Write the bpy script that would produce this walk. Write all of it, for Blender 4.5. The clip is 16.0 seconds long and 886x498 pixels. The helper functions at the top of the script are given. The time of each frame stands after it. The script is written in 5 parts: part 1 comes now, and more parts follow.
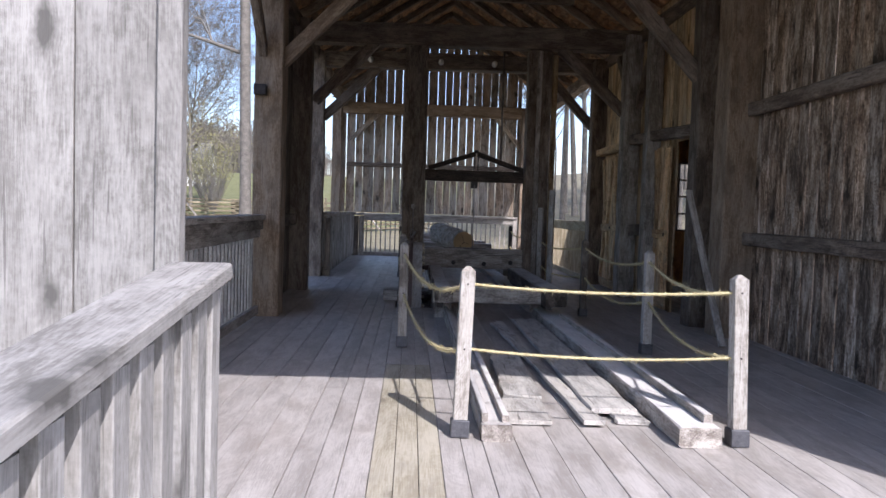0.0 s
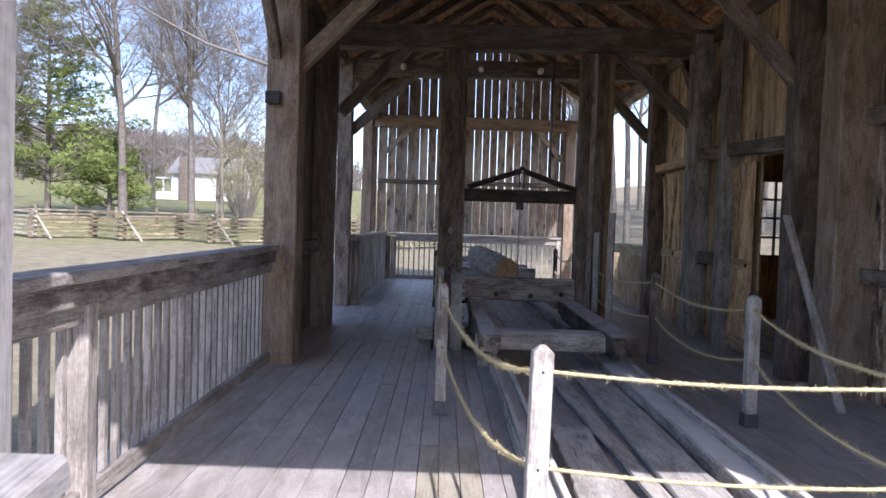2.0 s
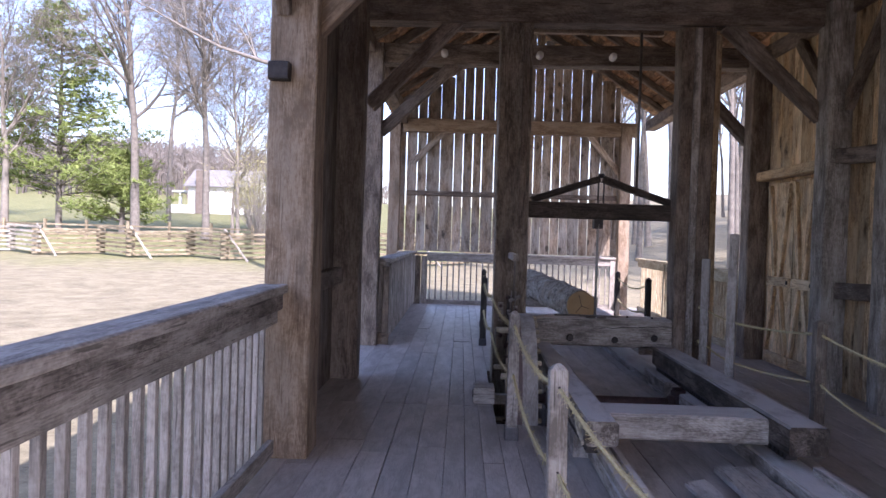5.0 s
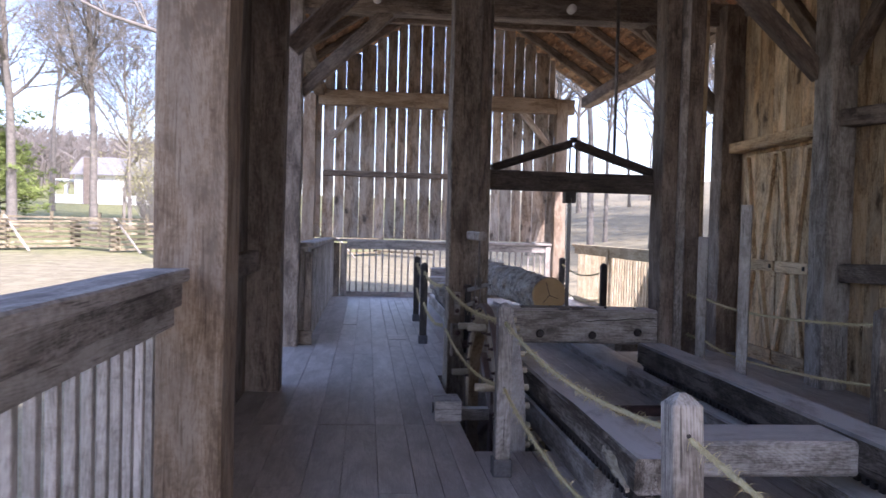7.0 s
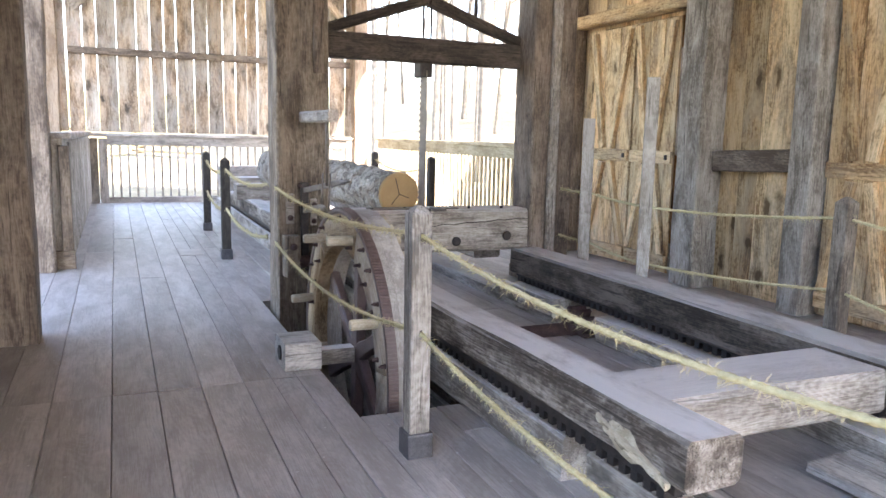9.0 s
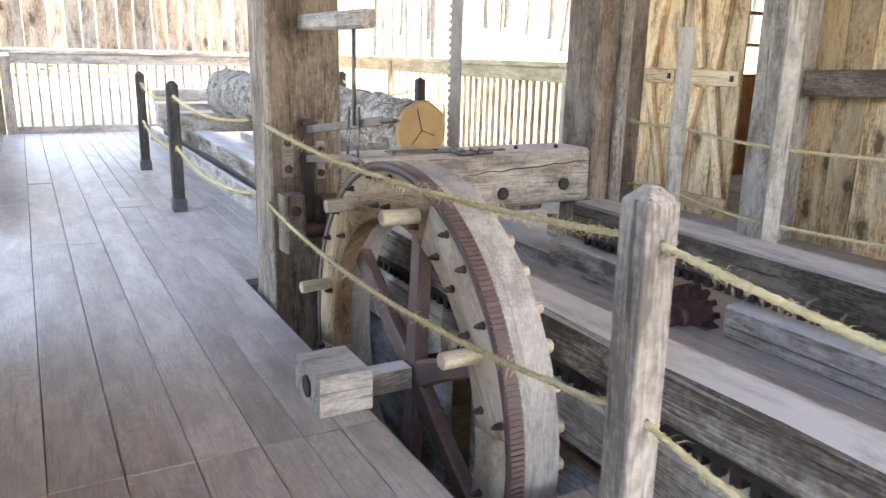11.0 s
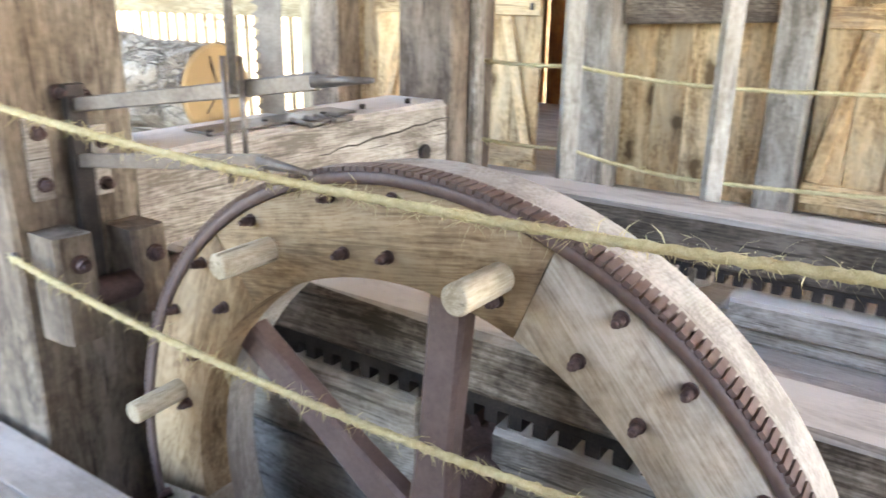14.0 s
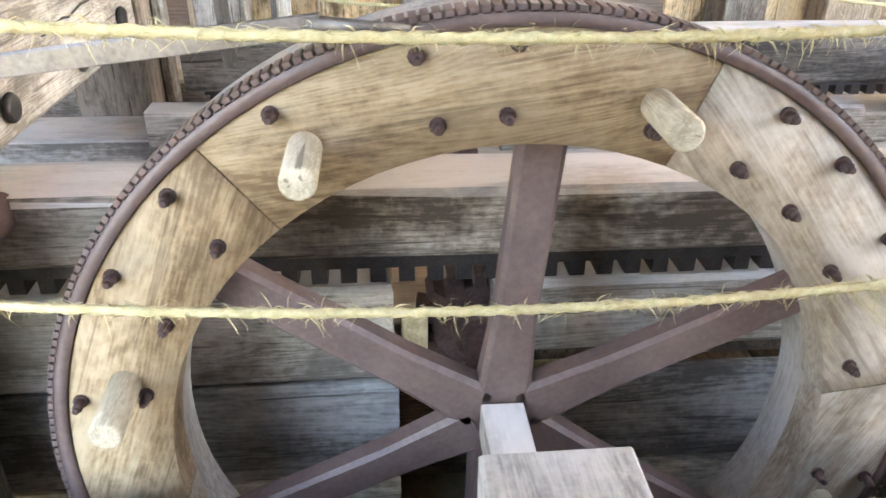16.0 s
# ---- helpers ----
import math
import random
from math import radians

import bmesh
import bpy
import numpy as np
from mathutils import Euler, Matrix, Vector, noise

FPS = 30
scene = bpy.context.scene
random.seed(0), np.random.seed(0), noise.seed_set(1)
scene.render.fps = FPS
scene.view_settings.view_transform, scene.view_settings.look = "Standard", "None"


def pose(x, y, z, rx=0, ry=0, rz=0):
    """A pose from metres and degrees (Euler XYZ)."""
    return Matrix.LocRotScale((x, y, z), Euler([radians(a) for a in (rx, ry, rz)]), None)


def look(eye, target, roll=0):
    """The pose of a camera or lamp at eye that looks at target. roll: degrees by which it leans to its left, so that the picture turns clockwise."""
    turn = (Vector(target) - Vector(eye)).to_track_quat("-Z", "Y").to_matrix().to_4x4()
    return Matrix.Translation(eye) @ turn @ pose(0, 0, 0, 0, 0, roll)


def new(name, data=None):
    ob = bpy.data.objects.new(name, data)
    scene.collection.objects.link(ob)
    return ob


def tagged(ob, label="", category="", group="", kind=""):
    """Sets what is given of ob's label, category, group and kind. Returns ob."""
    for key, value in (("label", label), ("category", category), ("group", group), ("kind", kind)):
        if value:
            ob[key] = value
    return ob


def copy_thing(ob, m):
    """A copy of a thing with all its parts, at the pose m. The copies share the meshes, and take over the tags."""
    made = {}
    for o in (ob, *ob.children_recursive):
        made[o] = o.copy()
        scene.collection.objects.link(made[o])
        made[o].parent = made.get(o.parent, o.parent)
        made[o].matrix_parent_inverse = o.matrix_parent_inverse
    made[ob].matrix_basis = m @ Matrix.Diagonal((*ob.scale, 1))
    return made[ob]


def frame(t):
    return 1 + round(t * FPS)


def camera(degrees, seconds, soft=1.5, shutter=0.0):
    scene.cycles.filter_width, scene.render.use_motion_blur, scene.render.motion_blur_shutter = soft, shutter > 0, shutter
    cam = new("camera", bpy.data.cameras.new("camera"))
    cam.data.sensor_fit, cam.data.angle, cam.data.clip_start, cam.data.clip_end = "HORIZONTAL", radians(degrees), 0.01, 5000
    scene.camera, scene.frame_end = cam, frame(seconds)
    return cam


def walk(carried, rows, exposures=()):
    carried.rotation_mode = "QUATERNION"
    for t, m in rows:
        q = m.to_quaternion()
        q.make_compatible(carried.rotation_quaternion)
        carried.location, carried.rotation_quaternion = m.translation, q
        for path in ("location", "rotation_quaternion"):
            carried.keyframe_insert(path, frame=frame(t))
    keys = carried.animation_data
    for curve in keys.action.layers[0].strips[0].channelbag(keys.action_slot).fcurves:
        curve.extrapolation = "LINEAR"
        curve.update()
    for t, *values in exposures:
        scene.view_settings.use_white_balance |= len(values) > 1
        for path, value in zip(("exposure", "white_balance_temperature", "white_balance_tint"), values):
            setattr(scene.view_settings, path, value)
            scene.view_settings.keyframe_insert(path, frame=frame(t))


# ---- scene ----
cam = camera(60.8, 16.0, 1.5, 0.25)
METRES, EYE, TILT, LEAN, TURN = 11.2, 1.29, -1.05, 0.9, -2.6
ROWS = [
    (0.0, 0.0, 0.0, 0.0, 0.09, -1.92, -2.74),
    (0.5, -0.0013, 0.0198, 0.0029, 1.13, -1.85, -2.74),
    (1.0, -0.0054, 0.052, 0.0069, 1.86, -1.68, -2.74),
    (1.5, -0.0069, 0.0883, 0.0115, 2.29, -1.36, -2.74),
    (2.0, -0.0111, 0.1246, 0.0149, 2.61, -0.98, -2.75),
    (2.5, -0.0164, 0.1603, 0.0196, 2.94, -0.64, -2.76),
    (3.0, -0.0196, 0.1958, 0.0229, 3.34, -0.38, -2.72),
    (3.5, -0.0259, 0.2275, 0.0238, 3.78, -0.21, -2.7),
    (4.0, -0.0354, 0.2596, 0.0264, 4.16, -0.1, -2.69),
    (6.5, -0.0921, 0.4322, 0.0204, 1.02, -0.02, -2.52),
    (7.0, -0.0983, 0.4642, 0.0145, -3.23, -0.38, -2.32),
    (7.5, -0.1078, 0.4968, 0.0099, -8.57, -1.32, -2.03),
    (8.0, -0.119, 0.5301, 0.0067, -13.89, -2.96, -1.86),
    (8.5, -0.1224, 0.567, 0.0063, -18.06, -5.07, -1.75),
    (9.0, -0.1263, 0.6026, 0.0044, -20.67, -7.33, -1.71),
    (11.5, -0.1346, 0.771, 0.0044, -27.0, -13.8, -1.51),
    (12.0, -0.1338, 0.7996, 0.0042, -28.39, -14.18, -1.41),
    (12.5, -0.1308, 0.8308, 0.0035, -30.61, -14.58, -1.31),
    (13.0, -0.1315, 0.8541, 0.0001, -33.07, -15.04, -1.1),
    (13.5, -0.134, 0.8745, -0.0009, -38.63, -16.08, -0.76),
    (14.0, -0.1299, 0.8897, -0.0021, -53.6, -16.95, -0.59),
    (14.5, -0.1289, 0.9093, -0.0027, -69.53, -18.3, -0.11),
    (15.0, -0.1393, 0.9335, -0.0046, -81.51, -21.74, 0.31),
    (15.5, -0.1407, 0.9573, -0.006, -87.95, -25.94, 0.35),
    (16.0, -0.1395, 0.9766, -0.0069, -92.21, -27.98, 0.54),
]
EXPOSURES = [(0, 1.2, 5900, 20), (1.5, 1.35, 5850, 22), (2.5, 1.7, 5850, 25), (4.2, 2.1, 5900, 31), (6.4, 1.95, 5950, 32), (7.0, 2.15, 5950, 29), (7.5, 2.75, 6100, 24), (8, 3.5, 6550, 20), (8.5, 3.85, 6800, 18), (9.2, 4.05, 6950, 18), (11.5, 4.4, 7550, 17), (13, 4.55, 7750, 17), (14, 5.1, 7700, 15), (15, 5.3, 7900, 14), (16, 5.6, 8000, 14)]
walk(cam, [(t, pose(0, 0, EYE, TILT, LEAN, TURN) @ pose(METRES * x, METRES * y, METRES * z, 90 + pitch, roll, yaw)) for t, x, y, z, yaw, pitch, roll in ROWS], EXPOSURES)

# ---- world, sun ----
SUN_DIR = Vector((0.434, -0.9, 0.97)).normalized()      # towards the sun
world = bpy.data.worlds.new("sky")
scene.world = world
world.use_nodes = True
wn = world.node_tree
sky = wn.nodes.new("ShaderNodeTexSky")
sky.sky_type = "NISHITA"
sky.sun_disc = False
sky.sun_elevation = math.asin(SUN_DIR.z)
sky.sun_rotation = math.atan2(SUN_DIR.x, SUN_DIR.y)
sky.air_density, sky.dust_density = 1.0, 1.5
wn.links.new(sky.outputs[0], wn.nodes["Background"].inputs[0])
wn.nodes["Background"].inputs[1].default_value = 0.12
sun_data = bpy.data.lights.new("sun", "SUN")
sun_data.energy, sun_data.angle, sun_data.color = 2.6, radians(0.6), (1.0, 0.95, 0.87)
sun = new("sun", sun_data)
sun.matrix_world = look(SUN_DIR * 60, (0, 0, 0))


# ---- materials ----
def links(nt, *pairs):
    for a, b in pairs:
        nt.links.new(a, b)


def node(nt, kind, **values):
    n = nt.nodes.new(kind)
    for k, v in values.items():
        n.inputs[k.replace("_", " ")].default_value = v
    return n


def ramp(nt, stops):
    n = nt.nodes.new("ShaderNodeValToRGB")
    el = n.color_ramp.elements
    while len(el) < len(stops):
        el.new(0.5)
    for e, (p, c) in zip(el, stops):
        e.position, e.color = p, (*c, 1) if len(c) == 3 else c
    return n


def blend(nt, kind, fac, a, b):
    n = nt.nodes.new("ShaderNodeMix")
    n.data_type, n.blend_type = "RGBA", kind
    for sock, v in ((n.inputs[0], fac), (n.inputs[6], a), (n.inputs[7], b)):
        if isinstance(v, (int, float)):
            sock.default_value = v
        elif isinstance(v, tuple):
            sock.default_value = (*v, 1)
        else:
            nt.links.new(v, sock)
    return n.outputs[2]


def math_node(nt, op, a, b=0.0):
    n = nt.nodes.new("ShaderNodeMath")
    n.operation = op
    for sock, v in ((n.inputs[0], a), (n.inputs[1], b)):
        if isinstance(v, (int, float)):
            sock.default_value = v
        else:
            nt.links.new(v, sock)
    return n.outputs[0]


def base_material(name, rough=0.8, metal=0.0):
    m = bpy.data.materials.new(name)
    m.use_nodes = True
    nt = m.node_tree
    b = nt.nodes["Principled BSDF"]
    b.inputs["Roughness"].default_value = rough
    b.inputs["Metallic"].default_value = metal
    return m, nt, b


def offset_coords(nt, island=False):
    """Local coordinates, shifted by a random amount for each object or island; also gives that random value."""
    tc = nt.nodes.new("ShaderNodeTexCoord")
    if island:
        rnd = nt.nodes.new("ShaderNodeNewGeometry").outputs["Random Per Island"]
    else:
        rnd = nt.nodes.new("ShaderNodeObjectInfo").outputs["Random"]
    shift = nt.nodes.new("ShaderNodeVectorMath")
    shift.operation = "MULTIPLY_ADD"
    comb = nt.nodes.new("ShaderNodeCombineXYZ")
    for i, k in enumerate((41.0, 23.0, 17.0)):
        nt.links.new(math_node(nt, "MULTIPLY", rnd, k), comb.inputs[i])
    shift.inputs[1].default_value = (1, 1, 1)
    links(nt, (tc.outputs["Object"], shift.inputs[0]), (comb.outputs[0], shift.inputs[2]))
    return shift.outputs[0], rnd


def scaled(nt, vec, s):
    n = nt.nodes.new("ShaderNodeMapping")
    n.inputs["Scale"].default_value = s
    nt.links.new(vec, n.inputs[0])
    return n.outputs[0]


def wood(name, dark, mid, light, spread=0.35, stain=(0.05, 0.045, 0.04), stain_amount=0.5, rough=0.85, knots=0.7, bump=0.5, island=False, axis=0, grain=1.0, tint=(0.30, 0.19, 0.09), tint_amount=0.0, checks=0.75, gloss=0.3, specks=0.0, pale_top=0.0):
    """Sawn wood: growth rings that bend round knots, fine fibres, stains, drying checks and, where asked for, paler
    upward faces.
    """
    m, nt, b = base_material(name, rough)
    vec, rnd = offset_coords(nt, island)

    def along(a, c):
        s = [c, c, c]
        s[axis] = a
        return tuple(s)

    def noise_of(scale, detail, roughness, distortion=0.0):
        n = node(nt, "ShaderNodeTexNoise", Scale=1.0, Detail=detail, Roughness=roughness, Distortion=distortion)
        nt.links.new(scaled(nt, vec, scale), n.inputs["Vector"])
        return n.outputs[0]

    def weigh(a, k):
        return math_node(nt, "MULTIPLY", a, k)
    broad = noise_of(along(2.0 * grain, 7.5 * grain), 7.0, 0.68, 0.4)
    fine = noise_of(along(9.0 * grain, 150 * grain), 4.0, 0.6)
    grit = noise_of((38, 38, 38), 5.0, 0.7)
    blot = noise_of(along(1.5, 3.4), 6.0, 0.7, 0.5)
    field = noise_of(along(0.55 * grain, 3.6 * grain), 1.0, 0.4)
    wobble = noise_of(along(3.0, 26.0), 2.0, 0.5)
    vor = node(nt, "ShaderNodeTexVoronoi", Scale=1.0)
    bent = node(nt, "ShaderNodeVectorMath")
    bent.operation = "ADD"
    jitter = node(nt, "ShaderNodeTexNoise", Scale=14.0, Detail=2.0)
    shrink = node(nt, "ShaderNodeVectorMath")
    shrink.operation = "SCALE"
    shrink.inputs["Scale"].default_value = 0.35
    links(nt, (vec, jitter.inputs["Vector"]), (jitter.outputs["Color"], shrink.inputs[0]), (scaled(nt, vec, along(2.4, 5.0)), bent.inputs[0]), (shrink.outputs[0], bent.inputs[1]), (bent.outputs[0], vor.inputs["Vector"]))
    pull = ramp(nt, [(0.0, (1, 1, 1)), (0.42, (0, 0, 0))])
    nt.links.new(vor.outputs["Distance"], pull.inputs[0])
    phase = math_node(nt, "ADD", math_node(nt, "ADD", weigh(field, 380.0), weigh(pull.outputs[0], 16.0 if knots else 0.0)), weigh(wobble, 5.0))
    rings = math_node(nt, "ADD", weigh(math_node(nt, "SINE", phase, 0.0), 0.5), 0.5)
    mixed = math_node(nt, "ADD", math_node(nt, "ADD", weigh(broad, 0.50), weigh(fine, 0.24)), math_node(nt, "ADD", weigh(grit, 0.225), weigh(math_node(nt, "MULTIPLY", rings, broad), 0.06)))
    cr = ramp(nt, [(0.425, dark), (0.5, mid), (0.575, light)])
    nt.links.new(mixed, cr.inputs[0])
    col = cr.outputs[0]
    if tint_amount:
        tr = ramp(nt, [(0.42, (0, 0, 0)), (0.62, (1, 1, 1))])
        nt.links.new(noise_of(along(0.6, 2.2), 4.0, 0.6), tr.inputs[0])
        col = blend(nt, "MIX", weigh(tr.outputs[0], tint_amount), col, blend(nt, "MULTIPLY", 1.0, col, tuple(4 * c for c in tint)))
    sr = ramp(nt, [(0.48, (0, 0, 0)), (0.66, (1, 1, 1))])
    nt.links.new(blot, sr.inputs[0])
    col = blend(nt, "MIX", weigh(sr.outputs[0], stain_amount), col, stain)
    ck = ramp(nt, [(0.32, (1, 1, 1)), (0.355, (0, 0, 0))])
    nt.links.new(noise_of(along(2.6, 62), 3.0, 0.5, 0.15), ck.inputs[0])
    col = blend(nt, "MIX", weigh(ck.outputs[0], checks), col, tuple(0.45 * c for c in dark))
    if knots:
        kr = ramp(nt, [(0.13, (1, 1, 1)), (0.19, (0.45, 0.45, 0.45)), (0.33, (0, 0, 0))])
        pick = math_node(nt, "GREATER_THAN", vor.outputs["Color"], 0.5)
        nt.links.new(vor.outputs["Distance"], kr.inputs[0])
        col = blend(nt, "MIX", math_node(nt, "MULTIPLY", pick, weigh(kr.outputs[0], knots)), col, tuple(0.5 * c for c in dark))
    if specks:
        dots = node(nt, "ShaderNodeTexVoronoi", Scale=9.0)
        dr = ramp(nt, [(0.035, (1, 1, 1)), (0.06, (0, 0, 0))])
        links(nt, (vec, dots.inputs["Vector"]), (dots.outputs["Distance"], dr.inputs[0]))
        col = blend(nt, "MIX", weigh(dr.outputs[0], specks), col, (0.62, 0.6, 0.57))
    # upward faces go patchily towards pale grey
    if pale_top:
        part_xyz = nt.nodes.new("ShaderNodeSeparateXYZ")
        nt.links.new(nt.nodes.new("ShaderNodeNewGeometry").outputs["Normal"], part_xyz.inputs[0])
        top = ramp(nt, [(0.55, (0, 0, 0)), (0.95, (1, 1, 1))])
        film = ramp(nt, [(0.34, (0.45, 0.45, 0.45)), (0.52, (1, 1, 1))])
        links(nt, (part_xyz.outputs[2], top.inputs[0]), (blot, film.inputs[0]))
        col = blend(nt, "MIX", weigh(math_node(nt, "MULTIPLY", top.outputs[0], film.outputs[0]), pale_top), col, (0.7, 0.68, 0.655))
    vary = nt.nodes.new("ShaderNodeHueSaturation")
    links(nt, (col, vary.inputs["Color"]), (math_node(nt, "ADD", weigh(rnd, 2 * spread), 1.0 - spread), vary.inputs["Value"]))
    nt.links.new(vary.outputs[0], b.inputs["Base Color"])
    bp = node(nt, "ShaderNodeBump", Strength=bump, Distance=0.005)
    links(nt, (mixed, bp.inputs["Height"]), (bp.outputs[0], b.inputs["Normal"]))
    rr = ramp(nt, [(0.3, (rough - 0.15,) * 3), (0.7, (min(1, rough + 0.1),) * 3)])
    links(nt, (grit, rr.inputs[0]), (rr.outputs[0], b.inputs["Roughness"]))
    b.inputs["Specular IOR Level"].default_value = gloss
    return m


def bark_material(name):
    """Flaking grey plates with dark cracks and bare brown patches."""
    m, nt, b = base_material(name, 0.95)
    vec, rnd = offset_coords(nt)
    warp = node(nt, "ShaderNodeTexNoise", Scale=9.0, Detail=4.0)
    add = node(nt, "ShaderNodeVectorMath")
    add.operation = "MULTIPLY_ADD"
    add.inputs[1].default_value = (0.3, 0.3, 0.3)
    plates = node(nt, "ShaderNodeTexVoronoi", Scale=1.0)
    plates.feature = "DISTANCE_TO_EDGE"
    cells = node(nt, "ShaderNodeTexVoronoi", Scale=1.0)
    links(nt, (vec, warp.inputs["Vector"]), (warp.outputs["Color"], add.inputs[0]), (vec, add.inputs[2]))
    st = scaled(nt, add.outputs[0], (4.5, 15, 15))
    grit = node(nt, "ShaderNodeTexNoise", Scale=70.0, Detail=5.0, Roughness=0.7)
    bare = node(nt, "ShaderNodeTexNoise", Scale=5.0, Detail=5.0)
    links(nt, (st, plates.inputs["Vector"]), (st, cells.inputs["Vector"]), (vec, grit.inputs["Vector"]), (vec, bare.inputs["Vector"]))
    g = ramp(nt, [(0.32, (0.2, 0.17, 0.135)), (0.48, (0.4, 0.365, 0.31)), (0.64, (0.58, 0.54, 0.475))])
    nt.links.new(math_node(nt, "ADD", math_node(nt, "MULTIPLY", grit.outputs[0], 0.7), math_node(nt, "MULTIPLY", cells.outputs["Distance"], 0.3)), g.inputs[0])
    br = ramp(nt, [(0.5, (0, 0, 0)), (0.58, (1, 1, 1))])
    nt.links.new(bare.outputs[0], br.inputs[0])
    col = blend(nt, "MIX", math_node(nt, "MULTIPLY", br.outputs[0], 0.6), g.outputs[0], (0.26, 0.2, 0.14))
    crack = ramp(nt, [(0.05, (1, 1, 1)), (0.15, (0, 0, 0))])
    nt.links.new(plates.outputs["Distance"], crack.inputs[0])
    shown = ramp(nt, [(0.42, (0.25, 0.25, 0.25)), (0.6, (1, 1, 1))])
    nt.links.new(warp.outputs[0], shown.inputs[0])
    col = blend(nt, "MIX", math_node(nt, "MULTIPLY", math_node(nt, "MULTIPLY", crack.outputs[0], shown.outputs[0]), 0.8), col, (0.055, 0.04, 0.03))
    nt.links.new(col, b.inputs["Base Color"])
    hgt = ramp(nt, [(0.0, (0, 0, 0)), (0.16, (1, 1, 1))])
    nt.links.new(plates.outputs["Distance"], hgt.inputs[0])
    bp = node(nt, "ShaderNodeBump", Strength=0.9, Distance=0.02)
    links(nt, (math_node(nt, "ADD", hgt.outputs[0], math_node(nt, "MULTIPLY", grit.outputs[0], 0.4)), bp.inputs["Height"]), (bp.outputs[0], b.inputs["Normal"]))
    return m


def mottled(name, a, c, scale=6.0, rough=0.7, metal=0.0, bump=0.3, second=None, distance=0.004):
    m, nt, b = base_material(name, rough, metal)
    vec, rnd = offset_coords(nt)
    n1 = node(nt, "ShaderNodeTexNoise", Scale=scale, Detail=8.0, Roughness=0.65)
    n2 = node(nt, "ShaderNodeTexNoise", Scale=scale * 9, Detail=4.0)
    links(nt, (vec, n1.inputs["Vector"]), (vec, n2.inputs["Vector"]))
    mix = math_node(nt, "ADD", math_node(nt, "MULTIPLY", n1.outputs[0], 0.65), math_node(nt, "MULTIPLY", n2.outputs[0], 0.35))
    cr = ramp(nt, [(0.36, a), (0.64, c)])
    nt.links.new(mix, cr.inputs[0])
    col = cr.outputs[0]
    if second:
        n3 = node(nt, "ShaderNodeTexNoise", Scale=scale * 0.22, Detail=5.0)
        r3 = ramp(nt, [(0.45, (0, 0, 0)), (0.6, (1, 1, 1))])
        links(nt, (vec, n3.inputs["Vector"]), (n3.outputs[0], r3.inputs[0]))
        col = blend(nt, "MIX", r3.outputs[0], col, second)
    links(nt, (col, b.inputs["Base Color"]))
    bp = node(nt, "ShaderNodeBump", Strength=bump, Distance=distance)
    links(nt, (mix, bp.inputs["Height"]), (bp.outputs[0], b.inputs["Normal"]))
    return m


M_FLOOR = wood("floor_wood", (0.32, 0.293, 0.265), (0.42, 0.39, 0.36), (0.5, 0.468, 0.435), spread=0.12, stain=(0.27, 0.235, 0.2), stain_amount=0.6, knots=0.25, bump=0.14, rough=0.5, checks=0.25, gloss=0.55, specks=0.7)
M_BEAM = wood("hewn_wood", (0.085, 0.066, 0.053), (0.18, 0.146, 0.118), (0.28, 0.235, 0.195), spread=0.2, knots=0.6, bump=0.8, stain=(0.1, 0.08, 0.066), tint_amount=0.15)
M_BROWN = wood("brown_post_wood", (0.17, 0.118, 0.078), (0.29, 0.215, 0.15), (0.39, 0.31, 0.235), spread=0.08, knots=0.4, bump=0.9, stain=(0.25, 0.21, 0.17), stain_amount=0.5, checks=0.5)
M_BOARD = wood("wall_board_wood", (0.22, 0.14, 0.072), (0.55, 0.41, 0.24), (0.7, 0.56, 0.36), spread=0.26, stain=(0.33, 0.275, 0.21), stain_amount=0.55, knots=0.95, bump=0.5, tint_amount=0.35, checks=0.55, grain=0.8)
M_FRONT = wood("front_wall_wood", (0.06, 0.042, 0.03), (0.28, 0.215, 0.16), (0.6, 0.52, 0.43), spread=0.3, stain=(0.1, 0.07, 0.05), stain_amount=0.7, knots=0.9, bump=0.5, tint_amount=0.3, grain=1.3)
M_GABLE = wood("gable_board_wood", (0.15, 0.12, 0.09), (0.35, 0.3, 0.245), (0.5, 0.45, 0.385), spread=0.24, stain=(0.42, 0.4, 0.37), stain_amount=0.6, knots=0.95, bump=0.5, tint_amount=0.35)
M_GREY = wood("weathered_grey_wood", (0.19, 0.18, 0.162), (0.3, 0.287, 0.265), (0.38, 0.363, 0.337), spread=0.1, stain=(0.22, 0.208, 0.19), stain_amount=0.5, checks=0.5, knots=0.9, bump=0.7, grain=0.95)
M_RAIL = wood("rail_wood", (0.22, 0.195, 0.17), (0.37, 0.335, 0.295), (0.48, 0.44, 0.395), spread=0.15, stain=(0.13, 0.12, 0.105), stain_amount=0.5, knots=0.5, bump=0.4)
M_CARR = wood("carriage_wood", (0.17, 0.148, 0.126), (0.345, 0.31, 0.272), (0.5, 0.46, 0.41), spread=0.15, stain=(0.16, 0.135, 0.11), stain_amount=0.55, knots=0.7, bump=0.6, pale_top=0.75)
M_PALE = wood("pale_new_wood", (0.36, 0.28, 0.16), (0.52, 0.42, 0.26), (0.62, 0.52, 0.34), spread=0.1, stain=(0.4, 0.34, 0.26), stain_amount=0.5, knots=0.4, bump=0.3, grain=0.8, checks=0.3)
M_RIM = wood("rim_wood", (0.27, 0.25, 0.225), (0.40, 0.375, 0.34), (0.5, 0.47, 0.43), spread=0.05, stain=(0.3, 0.27, 0.235), stain_amount=0.5, knots=0.0, bump=0.2, axis=2, checks=0.2)
